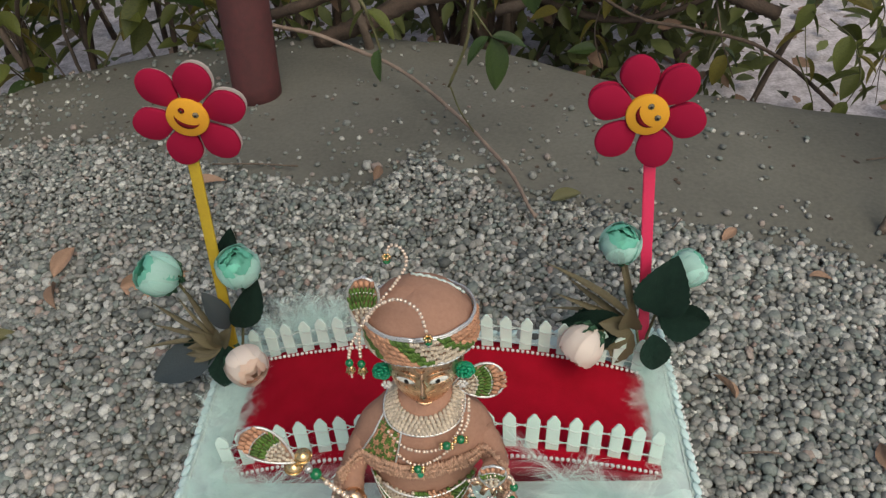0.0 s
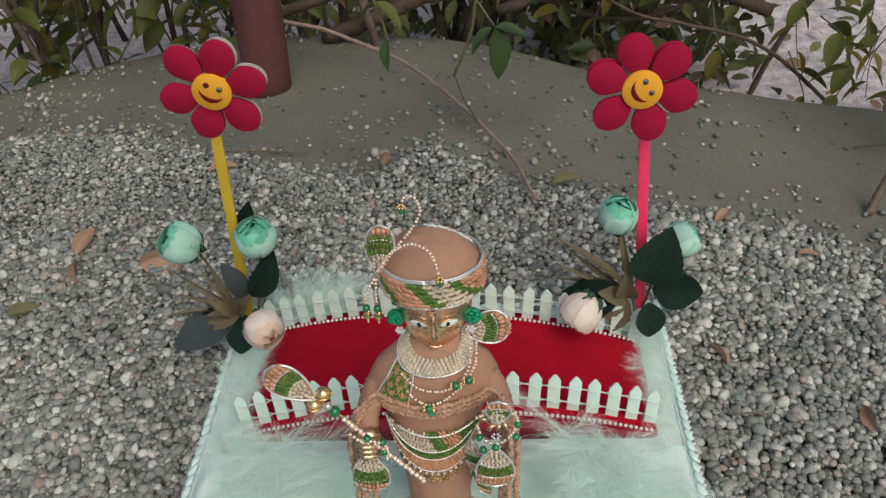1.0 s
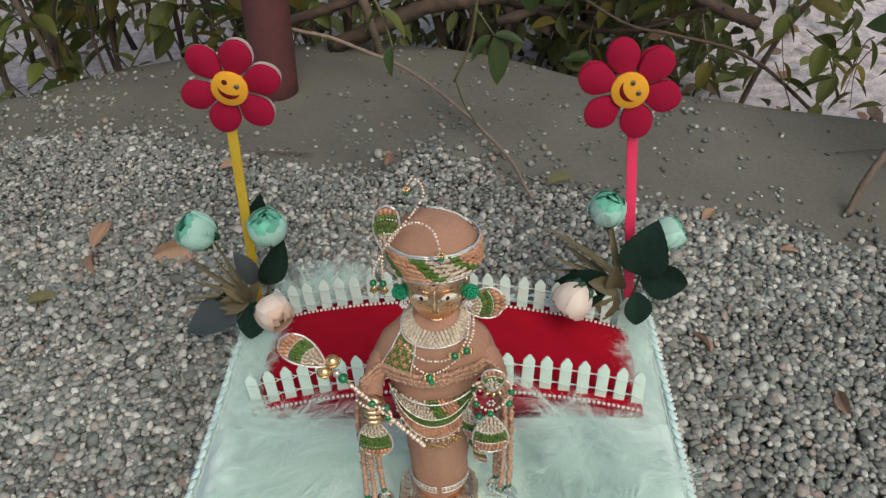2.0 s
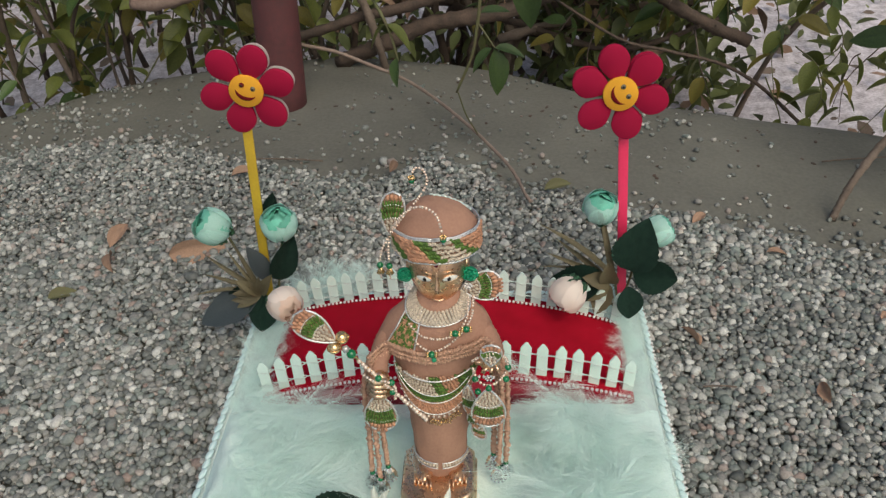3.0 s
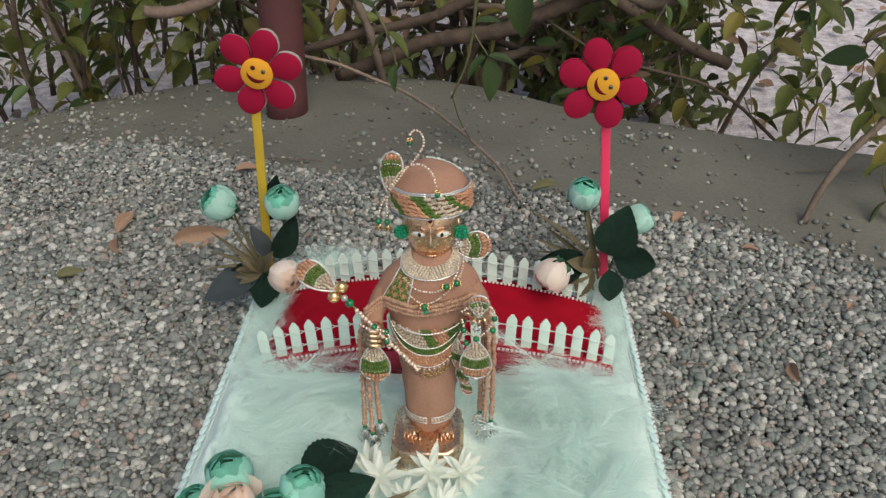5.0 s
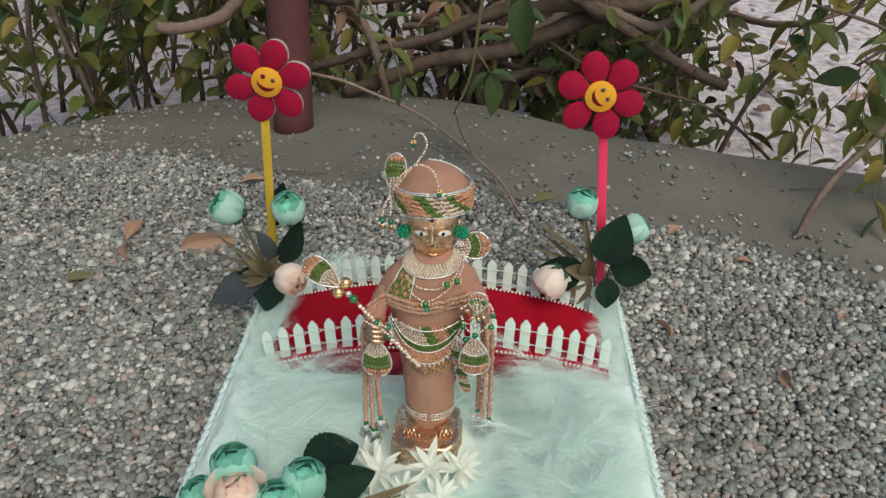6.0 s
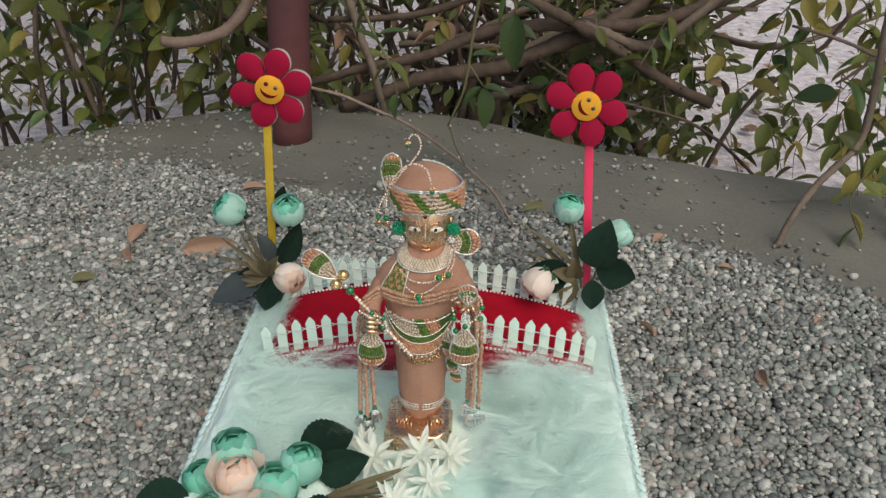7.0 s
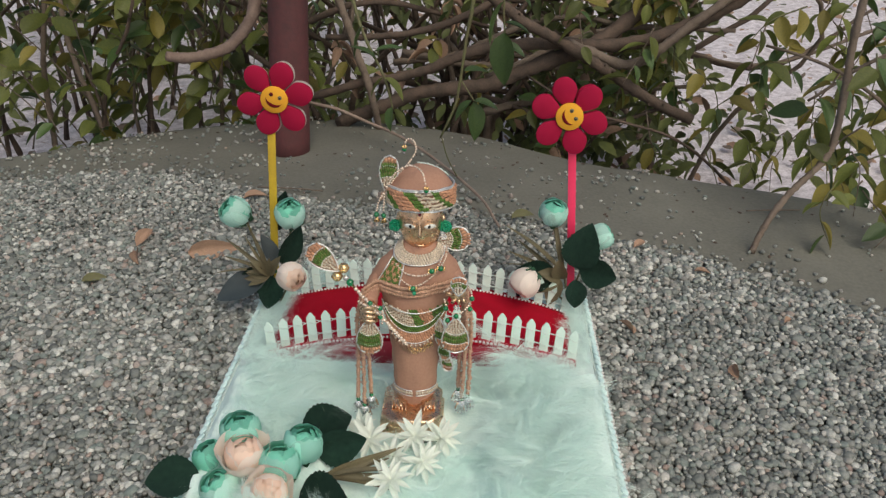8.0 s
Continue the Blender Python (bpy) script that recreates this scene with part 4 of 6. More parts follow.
def waist_sash():
    t = thing("fringed_sash", "tan fringed cord sash across the chest with silver bell tassels", "sash")
    for z0, z1, l in ((0.2405, 0.2455, 0.0020), (0.2360, 0.2410, 0.0022), (0.2320, 0.2365, 0.0018)):
        bm = bmesh.new()
        pts = [(-0.1040, 0.2075, z0 - 0.002)]
        pts += [skin(z0 + (z1 - z0) * (k / 8) + 0.0012 * math.sin(k * 1.3) - 0.003 * math.sin(math.pi * k / 8), -0.95 + 1.9 * k / 8, l + 0.001) for k in range(9)]
        pts += [(0.0065, 0.2080, z1 - 0.003)]
        fringe(bm, pts, 0.0022, 90)
        part("fringe_cord", bm, M_FRINGE, t)
    cords = ([(-0.103, 0.214, 0.235), (-0.1105, 0.207, 0.205), (-0.1115, 0.2045, 0.15), (-0.1135, 0.2025, 0.099)],
             [(-0.102, 0.210, 0.232), (-0.1055, 0.204, 0.200), (-0.1055, 0.2025, 0.15), (-0.1060, 0.1990, 0.094)],
             [(-0.099, 0.216, 0.232), (-0.1005, 0.2105, 0.200), (-0.1000, 0.2085, 0.15), (-0.0990, 0.2070, 0.102)],
             [(0.006, 0.214, 0.238), (0.0115, 0.211, 0.205), (0.0115, 0.2125, 0.15), (0.0105, 0.2145, 0.099)],
             [(0.004, 0.212, 0.236), (0.0070, 0.208, 0.200), (0.0055, 0.2095, 0.15), (0.0035, 0.2115, 0.096)],
             [(0.003, 0.218, 0.236), (0.0030, 0.2155, 0.200), (0.0005, 0.2175, 0.15), (-0.0010, 0.2200, 0.104)])
    for ctrl in cords:
        bm = bmesh.new()
        fringe(bm, ctrl, 0.0026, 60)
        c = part("tassel_cord", bm, M_FRINGE, t)
        e = Vector(ctrl[-1])
        bm = bmesh.new()
        ball(bm, e + Vector((0, 0, -0.0025)), 0.0026, 2)
        part("emerald_bead", bm, M_EMERALD, c)
        bm = bmesh.new()
        lo = []
        for r, z in ((0.0014, -0.0045), (0.0036, -0.0062), (0.0056, -0.0085), (0.0070, -0.0118), (0.0076, -0.0150), (0.0068, -0.0166), (0.0040, -0.0172)):
            lo.append([e + Vector((r * (1 - 0.30 * (k % 2)) * math.cos(k * math.pi / 12), r * (1 - 0.30 * (k % 2)) * math.sin(k * math.pi / 12), z)) for k in range(24)])
        rings(bm, lo[::-1])
        for k in range(12):
            ball(bm, e + Vector((0.0072 * math.cos(k * math.pi / 6), 0.0072 * math.sin(k * math.pi / 6), -0.0160)), 0.0013, 1)
        ball(bm, e + Vector((0, 0, -0.0190)), 0.0036, 2)
        part("bell", bm, M_BELL, c, "fluted silver bell", smooth=False)


waist_sash()


def apron():
    t = thing("beaded_apron", "scalloped beaded apron in green, cream and peach with gold star charms", "apron")
    f = {0: bmesh.new(), 1: bmesh.new(), 2: bmesh.new()}
    def low(phi):
        return 0.1765 + 0.024 * (abs(phi) / 1.25) ** 2.2
    for i in range(34):
        phi = -1.3 + 2.6 * i / 33
        z = low(phi)
        j = 0
        while z < 0.2165 - 0.003 * math.cos(phi):
            d = z - low(phi)
            q = phi + (z - 0.205) * 16
            if d < 0.0115:
                key = 0
            elif d < 0.0190:
                key = 1
            else:
                key = 2 if q < -0.05 else 1 if q < 0.22 else 0 if q < 0.62 else 1
            lean = (0.25, 0.0, 0.3)[key] if d < 0.019 or key != 1 else 0.9
            seed(f[key], skin(z + random.uniform(-0.0004, 0.0004), phi + 0.02 * (j % 2), 0.0017), (math.cos(phi) * (0.8 if key == 1 else lean), 0.2, -1.0 if key != 2 else 0.6), (0.0031, 0.0030, 0.0018)[key], (0.0019, 0.0015, 0.0017)[key], 0.0013)
            j += 1
            z += 0.0033
    for key, mt, lb in ((0, M_SEED_O, "peach"), (1, M_SEED_G, "green"), (2, M_SEED_C, "cream")):
        part("beadwork", f[key], mt, t, lb + " seed beads")
    for off, a0, a1, lift in ((-0.0012, -1.35, 1.35, 0.0026), (0.0118, -1.2, 1.2, 0.0030), (0.0192, -1.2, 0.9, 0.0030), (0.039, -0.8, 0.9, 0.0026)):
        bm = bmesh.new()
        pts = []
        for k in range(31):
            ph = a0 + (a1 - a0) * k / 30
            zz = low(ph) + off if off < 0.03 else 0.2165 - 0.006 * math.cos(ph * 1.6)
            pts.append(skin(zz, ph, lift))
        tube(bm, pts, 0.0009 if off > 0.03 else 0.00055, 6)
        part("silver_cord", bm, M_SILVER, t)
    bm = bmesh.new()
    for k in range(16):
        ph = -1.1 + 2.2 * k / 15
        ball(bm, skin(low(ph) - 0.0035, ph, 0.003), 0.0015, 1)
    part("pearl_fringe", bm, M_GOLDP, t)
    for k in range(6):
        ph = -0.1 + 0.75 * k / 5
        c = skin(low(ph) - 0.0085 - 0.002 * (k % 2), ph, 0.003)
        bm = bmesh.new()
        pts = [(c.x + (0.0036 if j % 2 == 0 else 0.0016) * math.sin(j * math.pi / 5), c.y - 0.0004, c.z + (0.0036 if j % 2 == 0 else 0.0016) * math.cos(j * math.pi / 5)) for j in range(11)]
        tube(bm, pts, 0.0005, 5)
        part("star_charm", bm, M_GOLD, t, "open gold star charm")
    bm = bmesh.new()
    for k in range(60):
        ph = -1.2 + 2.4 * random.random()
        z = low(ph) - 0.003
        tube(bm, [skin(z, ph, 0.0015), skin(z - random.uniform(0.006, 0.012), ph + random.uniform(-.05, .05), 0.002)], 0.00045, 4)
    part("fringe", bm, M_FRINGE, t)


apron()


def anklets():
    for s in (-1, 1):
        t = thing("anklet", "anklet of cream beads between silver cords", "anklet", "anklets")
        bm = bmesh.new()
        for k in range(11):
            a = s * (0.12 + 1.25 * k / 10)
            ball(bm, skin(0.1085, a, 0.0012), (0.0016, 0.0012, 0.0026), 1)
        part("beadwork", bm, M_SEED_C, t)
        for dz in (-0.0036, 0.0036):
            bm = bmesh.new()
            tube(bm, [skin(0.1085 + dz, s * (0.08 + 1.35 * k / 12), 0.0013) for k in range(13)], 0.0007, 6)
            part("silver_cord", bm, M_SILVER, t)


anklets()


def flute():
    t = thing("beaded_flute", "beaded flute with gold bells and teardrop ornament in the fist", "flute")
    a, b = Vector((-0.1120, 0.1965, 0.2505)), Vector((-0.0570, 0.1880, 0.1860))
    bm = bmesh.new()
    tube(bm, [a, b], 0.0012, 8)
    part("rod", bm, M_GOLD, t)
    bm = bmesh.new()
    ball(bm, (0, 0, 0), 0.0021, 2)
    pearl = finish(bm, "pearl", M_GOLDP)
    for k in range(22):
        part("pearl", pearl, None, t, at=Matrix.Translation(a.lerp(b, 0.06 + 0.94 * k / 21) + Vector((0.0004 * math.sin(k * 2), -0.0006, 0))))
    d = (a - b).normalized()
    bm = bmesh.new()
    ball(bm, a + d * 0.004, 0.0041, 2)
    part("emerald_bead", bm, M_EMERALD, t)
    bm = bmesh.new()
    ball(bm, a + d * 0.0105, 0.0036, 1)
    part("rhinestone", bm, M_GLASS, t)
    for off in ((-0.0045, -0.001, -0.0035), (0.0025, 0.001, 0.0055)):
        bm = bmesh.new()
        c = a + d * 0.0175 + Vector(off)
        ball(bm, c, 0.0056, 2)
        tube(bm, [c + Vector((0.0057 * math.cos(q), 0.0057 * math.sin(q), 0)) for q in [2 * math.pi * k / 20 for k in range(21)]], 0.0006, 5)
        part("jingle_bell", bm, M_GOLD, t, "round gold bell")
    tip = a + d * 0.021
    paisley(t, "fan_ornament", 0.041, 0.0225, facing(tip + Vector((0, -0.001, 0)), (-0.72, 0.05, 0.62), (0.1, -1, 0.4)))
    # bracelet strings round the fist
    for c in ((-0.0935, 0.1890, 0.2335), (-0.0835, 0.1905, 0.2270), (-0.0835, 0.1905, 0.2160)):
        bm = bmesh.new()
        ball(bm, c, 0.0030, 2)
        part("emerald_bead", bm, M_EMERALD, t)
    bm = bmesh.new()
    beads(bm, [(-0.106, 0.193, 0.233), (-0.098, 0.188, 0.2315), (-0.088, 0.188, 0.2310), (-0.081, 0.190, 0.2220), (-0.082, 0.191, 0.208)], 0.0016)
    part("pearl_string", bm, M_GOLDP, t)


flute()


def hand_ornaments():
    t = thing("arm_ornament", "teardrop seed-bead pendant hanging under the fist", "ornament", "arm ornaments")
    paisley(t, "pendant", 0.043, 0.0275, facing((-0.0960, 0.1945, 0.2110), (-0.01, -0.06, -1), (0, -1, 0.15)))
    t = thing("arm_ornament", "teardrop seed-bead pendants and emerald beads on the open hand", "ornament", "arm ornaments")
    paisley(t, "pendant", 0.044, 0.0285, facing((-0.0045, 0.1945, 0.2160), (0.0, -0.05, -1), (0, -1, 0.15)))
    paisley(t, "small_pendant", 0.022, 0.0165, facing((-0.0020, 0.1930, 0.2435), (0.04, 0.05, 1), (0, -1, 0.3)))
    for k, (x, z, L) in enumerate(((-0.0215, 0.205, 0.036), (-0.0175, 0.176, 0.027), (-0.0140, 0.156, 0.024))):
        paisley(t, "side_pendant", L, 0.0145, facing((x, 0.2095 + 0.002 * k, z), (0.05, -0.02, -1), (-0.5, -1, 0.1)))
    bm = bmesh.new()
    beads(bm, [(-0.0165, 0.196, 0.246), (-0.008, 0.193, 0.2545), (0.002, 0.1925, 0.257), (0.010, 0.195, 0.250), (0.0115, 0.197, 0.238), (0.006, 0.195, 0.226), (-0.004, 0.193, 0.2205), (-0.013, 0.195, 0.225), (-0.0165, 0.197, 0.236)], 0.0015)
    part("pearl_bracelet", bm, M_GOLDP, t)
    for c in ((-0.0150, 0.1945, 0.2265), (-0.0040, 0.1915, 0.2190), (0.0105, 0.1945, 0.2265), (0.0120, 0.196, 0.2385), (-0.0130, 0.1955, 0.2110)):
        bm = bmesh.new()
        ball(bm, c, 0.0029, 2)
        part("emerald_bead", bm, M_EMERALD, t)
    bm = bmesh.new()
    for j in range(6):
        a = j * math.pi / 3
        ball(bm, (-0.0035 + 0.0026 * math.cos(a), 0.1935, 0.2285 + 0.0026 * math.sin(a)), 0.0013, 1)
    part("rhinestone_flower", bm, M_GLASS, t)


hand_ornaments()

# ---- silk flowers ----
PETALS = {}


def petal(kind, material):
    """A cupped petal of a bloom of radius 1, kept for sharing."""
    key = (kind, material.name)
    if key in PETALS:
        return PETALS[key]
    R, tip, half, flare = {"outer": (1.0, 0.80, 0.95, 0.08), "middle": (0.92, 0.48, 0.95, 0.03), "inner": (0.80, 0.24, 1.0, -0.02), "open": (1.05, 1.10, 0.85, 0.50), "wide": (0.97, 0.75, 0.95, 0.20)}[kind]
    bm = bmesh.new()
    n, m = 9, 8
    rows = []
    for i in range(n + 1):
        v = i / n
        th = math.pi * 0.97 + (tip - math.pi * 0.97) * v
        row = []
        for j in range(m + 1):
            u = 2 * j / m - 1
            w = half * (0.35 + 0.65 * math.sin(math.pi * (0.12 + 0.62 * v)))
            drop = 0.16 * u * u * v * v + 0.05 * math.sin(u * 7 + R * 9) * v ** 3
            t2 = th + drop * 1.2
            r = R * (1 + flare * max(0, v - 0.55) ** 1.5 * 2.2 + 0.025 * noise.noise((u * 2, v * 3, R * 5)) + 0.05 * u * u * (1 if kind != "inner" else 0.4))
            row.append(bm.verts.new((r * math.sin(t2) * math.cos(w * u), r * math.sin(t2) * math.sin(w * u), r * math.cos(t2) * 1.02)))
        rows.append(row)
    for a, b in zip(rows, rows[1:]):
        for j in range(m):
            bm.faces.new((a[j], a[j + 1], b[j + 1], b[j]))
    PETALS[key] = finish(bm, "petal", material)
    return PETALS[key]


def bloom(owner, c, axis, r, m_out, m_in, turn=0.0, wide=False, name="bloom", sepal=True):
    """A many-petalled silk flower head, closed or half open."""
    h = new(name)
    h.parent = owner
    h.matrix_basis = up_aim(c, axis, turn)
    for kind, count, off, mt, s in (("open" if wide else "outer", 5, 0, m_out, 1.0), ("wide" if wide else "outer", 4, 36, m_out, 0.93), ("middle", 4, 15, m_in, 1.0), ("middle", 3, 60, m_in, 0.86), ("inner", 3, 20, m_in, 1.0), ("inner", 2, 70, m_in, 0.7)):
        for k in range(count):
            part("petal", petal(kind, mt), None, h, at=pose(0, 0, 0, random.uniform(-5, 5), random.uniform(-5, 5), off + 360 / count * k + random.uniform(-8, 8)) @ Matrix.Scale(r * s * random.uniform(0.96, 1.03), 4))
    bm = bmesh.new()
    ball(bm, (0, 0, 0.02 * r), (0.60 * r, 0.60 * r, 0.62 * r), 2)
    part("core", bm, m_in, h)
    if sepal:
        bm = bmesh.new()
        for k in range(5):
            a = k * 1.257
            ctrl = [(0.15 * r * math.cos(a), 0.15 * r * math.sin(a), -1.06 * r), (0.6 * r * math.cos(a), 0.6 * r * math.sin(a), -0.92 * r), (0.95 * r * math.cos(a + 0.1), 0.95 * r * math.sin(a + 0.1), -0.5 * r)]
            tube(bm, curve(ctrl, 7), [0.10 * r, 0.16 * r, 0.2 * r, 0.18 * r, 0.14 * r, 0.08 * r, 0.01 * r], 6, flat=0.25)
        part("sepal", bm, M_SEPAL, h, "green sepals")
    return h


def stem(owner, ctrl, r=0.0016, material=None):
    bm = bmesh.new()
    tube(bm, curve(ctrl, 14), r, 7)
    part("stem", bm, material or M_STEM, owner)


SILK = leaf_mesh("silk_leaf", 1.0, 0.76, M_SILKLEAF, 0.26, 0.18, 24, 0.035, 0.85)
SLATE = leaf_mesh("silk_leaf", 1.0, 0.5, M_BLUELEAF, 0.15, 0.2, 14, 0.02, 0.85)
NARROW = leaf_mesh("silk_leaf", 1.0, 0.48, M_SILKLEAF, 0.26, 0.18, 18, 0.03, 0.85)
BLADE = leaf_mesh("grass_blade", 1.0, 0.085, M_GRASS, 0.3, 0.25, 8, 0.0, 0.7)
BLADEW = leaf_mesh("grass_blade", 1.0, 0.34, M_GRASS, 0.3, 0.2, 8, 0.0, 0.9)

BROADG = leaf_mesh("silk_leaf", 1.0, 0.62, M_GRASS, 0.3, 0.2, 10, 0.05, 0.85)


def silk_leaf(owner, p, d, L, roll=0, mesh=None):
    part("leaf", mesh or SILK, None, owner, at=facing(p, d, (0.05, -0.8, 0.75)) @ pose(0, 0, 0, 0, roll, 0) @ Matrix.Scale(L, 4))


def bouquets():
    # beside the yellow stick
    b = thing("silk_bouquet", "silk bouquet of mint and peach buds beside the yellow stick", "bouquet", "silk bouquets")
    root = (-0.262, 0.455, 0.062)
    for c, ax, r, mo, mi, w in (((-0.307, 0.444, 0.210), (-0.62, -0.35, 0.75), 0.0205, M_MINTP, M_MINT, False), ((-0.237, 0.462, 0.200), (0.05, -0.45, 0.95), 0.0205, M_MINTP, M_MINT, False), ((-0.225, 0.388, 0.146), (0.45, -0.60, 0.10), 0.0190, M_IVORY, M_PEACH, False)):
        bloom(b, c, ax, r, mo, mi, random.uniform(0, 360), w)
        a = Vector(ax).normalized()
        stem(b, [root, Vector(root).lerp(Vector(c), 0.5) + Vector((0, 0.012, 0.0)), Vector(c) - a * r * 0.95])
    silk_leaf(b, (-0.272, 0.448, 0.112), (-0.95, -0.38, -0.28), 0.080, 5, SLATE)
    silk_leaf(b, (-0.268, 0.45, 0.108), (-0.05, -0.40, -0.60), 0.046, -20)
    silk_leaf(b, (-0.254, 0.46, 0.122), (0.40, 0.0, 0.75), 0.064, 35, NARROW)
    silk_leaf(b, (-0.262, 0.48, 0.165), (0.22, 0.25, 0.95), 0.056, 10, NARROW)
    silk_leaf(b, (-0.262, 0.456, 0.125), (-0.25, 0.05, 0.8), 0.046, 30, SLATE)
    silk_leaf(b, (-0.265, 0.452, 0.112), (-0.75, -0.2, -0.15), 0.052, -30)
    for k in range(5):
        q = 0.1 + 1.35 * k / 4
        silk_leaf(b, (-0.270, 0.448, 0.116), (-math.cos(q * 0.9), -0.15, math.sin(q * 0.9) + 0.15), random.uniform(0.055, 0.088), random.uniform(-40, 40), BLADE)
    for k in range(9):
        q = -0.6 + 2.6 * k / 8
        silk_leaf(b, (-0.268, 0.442, 0.114), (-math.cos(q), -0.45, 0.8 * math.sin(q) + 0.25), random.uniform(0.030, 0.046), random.uniform(-40, 40), BLADEW)
    # beside the pink stick
    b = thing("silk_bouquet", "silk bouquet, mint and ivory blooms, large dark leaves, pink stick", "bouquet", "silk bouquets")
    root = (0.150, 0.470, 0.062)
    for c, ax, r, mo, mi, w in (((0.120, 0.476, 0.205), (0.12, -0.35, 0.95), 0.0190, M_MINTP, M_MINT, False), ((0.188, 0.482, 0.168), (0.8, 0.15, 0.45), 0.0178, M_MINTP, M_MINT, False), ((0.083, 0.425, 0.124), (-0.55, -0.35, -0.45), 0.0200, M_IVORY, M_IVORY, False)):
        bloom(b, c, ax, r, mo, mi, random.uniform(0, 360), w)
        a = Vector(ax).normalized()
        stem(b, [root, Vector(root).lerp(Vector(c), 0.5) + Vector((0, 0.012, 0.01)), Vector(c) - a * r * 0.95])
    silk_leaf(b, (0.153, 0.463, 0.128), (0.22, -0.05, 0.85), 0.068, -4)
    silk_leaf(b, (0.160, 0.463, 0.128), (0.80, -0.12, -0.22), 0.055, 25)
    silk_leaf(b, (0.152, 0.440, 0.122), (0.06, -0.35, -0.75), 0.040, 0)
    silk_leaf(b, (0.128, 0.46, 0.120), (-0.80, -0.05, -0.05), 0.060, -30)
    silk_leaf(b, (0.122, 0.462, 0.118), (-0.75, -0.12, -0.35), 0.062, 20)
    for k, q in enumerate((0.35, 0.52, 0.78, 0.95, 1.3, 1.5)):
        silk_leaf(b, (0.138 + random.uniform(-.004, .004), 0.466, 0.112), (-math.cos(q), random.uniform(-0.1, 0.15), math.sin(q)), random.uniform(0.075, 0.120), random.uniform(-50, 50), BLADE)
    for d3, L3 in (((-0.8, -0.3, -0.25), 0.040), ((-0.35, -0.4, -0.6), 0.040), ((-0.6, -0.2, 0.35), 0.034), ((-0.1, -0.3, 0.7), 0.036)):
        silk_leaf(b, (0.134, 0.458, 0.112), d3, L3, random.uniform(-30, 30), BROADG)
    # lying at the front of the tray
    b = thing("silk_bouquet", "silk bouquet of mint ranunculus and peach roses lying on the fluff", "bouquet", "silk bouquets")
    root = (-0.200, 0.130, 0.072)
    for c, ax, r, mo, mi, w in (((-0.227, 0.128, 0.108), (-0.1, 0.1, 1), 0.0215, M_MINTF, M_MINT, False), ((-0.216, 0.098, 0.104), (0.05, -0.15, 1.0), 0.0215, M_IVORY, M_PEACH, True),
                                ((-0.160, 0.122, 0.100), (0.15, 0.05, 0.95), 0.0205, M_MINTF, M_MINT, False), ((-0.180, 0.096, 0.096), (0.1, 0.1, 1.0), 0.0215, M_MINTF, M_MINT, False),
                                ((-0.258, 0.112, 0.086), (-0.4, 0.1, 0.8), 0.0175, M_MINT, M_MINT, False), ((-0.236, 0.072, 0.082), (-0.3, -0.1, 0.9), 0.0205, M_MINTP, M_MINT, False), ((-0.184, 0.062, 0.090), (0.1, -0.75, 0.75), 0.0195, M_IVORY, M_PEACH, True)):
        bloom(b, c, ax, r, mo, mi, random.uniform(0, 360), w)
        a = Vector(ax).normalized()
        stem(b, [root, Vector(root).lerp(Vector(c), 0.5) + Vector((0, 0.004, 0.003)), Vector(c) - a * r * 0.95])
    for p, d, L, roll in (((-0.262, 0.088, 0.084), (-0.85, -0.2, 0.02), 0.056, 10), ((-0.165, 0.136, 0.100), (0.75, 0.40, 0.12), 0.058, -10), ((-0.150, 0.126, 0.092), (0.85, 0.10, 0.05), 0.055, 25),
                          ((-0.155, 0.085, 0.078), (0.75, -0.50, 0.05), 0.060, 0), ((-0.200, 0.112, 0.080), (0.2, -0.8, 0.1), 0.055, 0), ((-0.250, 0.055, 0.074), (-0.5, -0.8, 0.0), 0.055, 0)):
        silk_leaf(b, p, d, L, roll)
    for k in range(9):
        silk_leaf(b, (-0.135, 0.098 + random.uniform(-.006, .006), 0.080), (0.95, random.uniform(-.35, .35), random.uniform(0.05, 0.35)), random.uniform(0.055, 0.085), random.uniform(-60, 60), BLADE)
    # white stars
    star = leaf_mesh("star_petal", 1.0, 0.29, M_STAR, 0.30, 0.10, 8, 0.0, 0.75)
    for c, ax, r in (((-0.094, 0.152, 0.082), (-0.1, -0.45, 0.9), 0.030), ((-0.046, 0.160, 0.082), (0.0, -0.55, 0.8), 0.028), ((-0.018, 0.160, 0.080), (0.3, -0.45, 0.8), 0.027), ((-0.066, 0.092, 0.082), (0, -0.45, 0.9), 0.027),
                     ((-0.106, 0.174, 0.080), (-0.3, -0.2, 0.9), 0.022), ((-0.036, 0.124, 0.078), (0.3, -0.5, 0.8), 0.025), ((-0.068, 0.130, 0.080), (-0.1, -0.5, 0.8), 0.024)):
        s = thing("star_flower", "white star-shaped artificial flower lying on the fluff", "flower", "white star flowers")
        s.matrix_basis = up_aim(c, ax, random.uniform(0, 60))
        for tier, (cnt, up, k2) in enumerate(((7, 0.30, 1.0), (6, 0.75, 0.9), (3, 1.6, 0.6))):
            for k in range(cnt):
                a = 2 * math.pi * (k + 0.5 * tier) / cnt + random.uniform(-.15, .15)
                part("petal", star, None, s, at=aim((0, 0, 0.0015 * tier), (math.cos(a), math.sin(a), up + random.uniform(-.15, .15)), random.uniform(-15, 15), r * k2 * random.uniform(0.85, 1.1)))
        bm = bmesh.new()
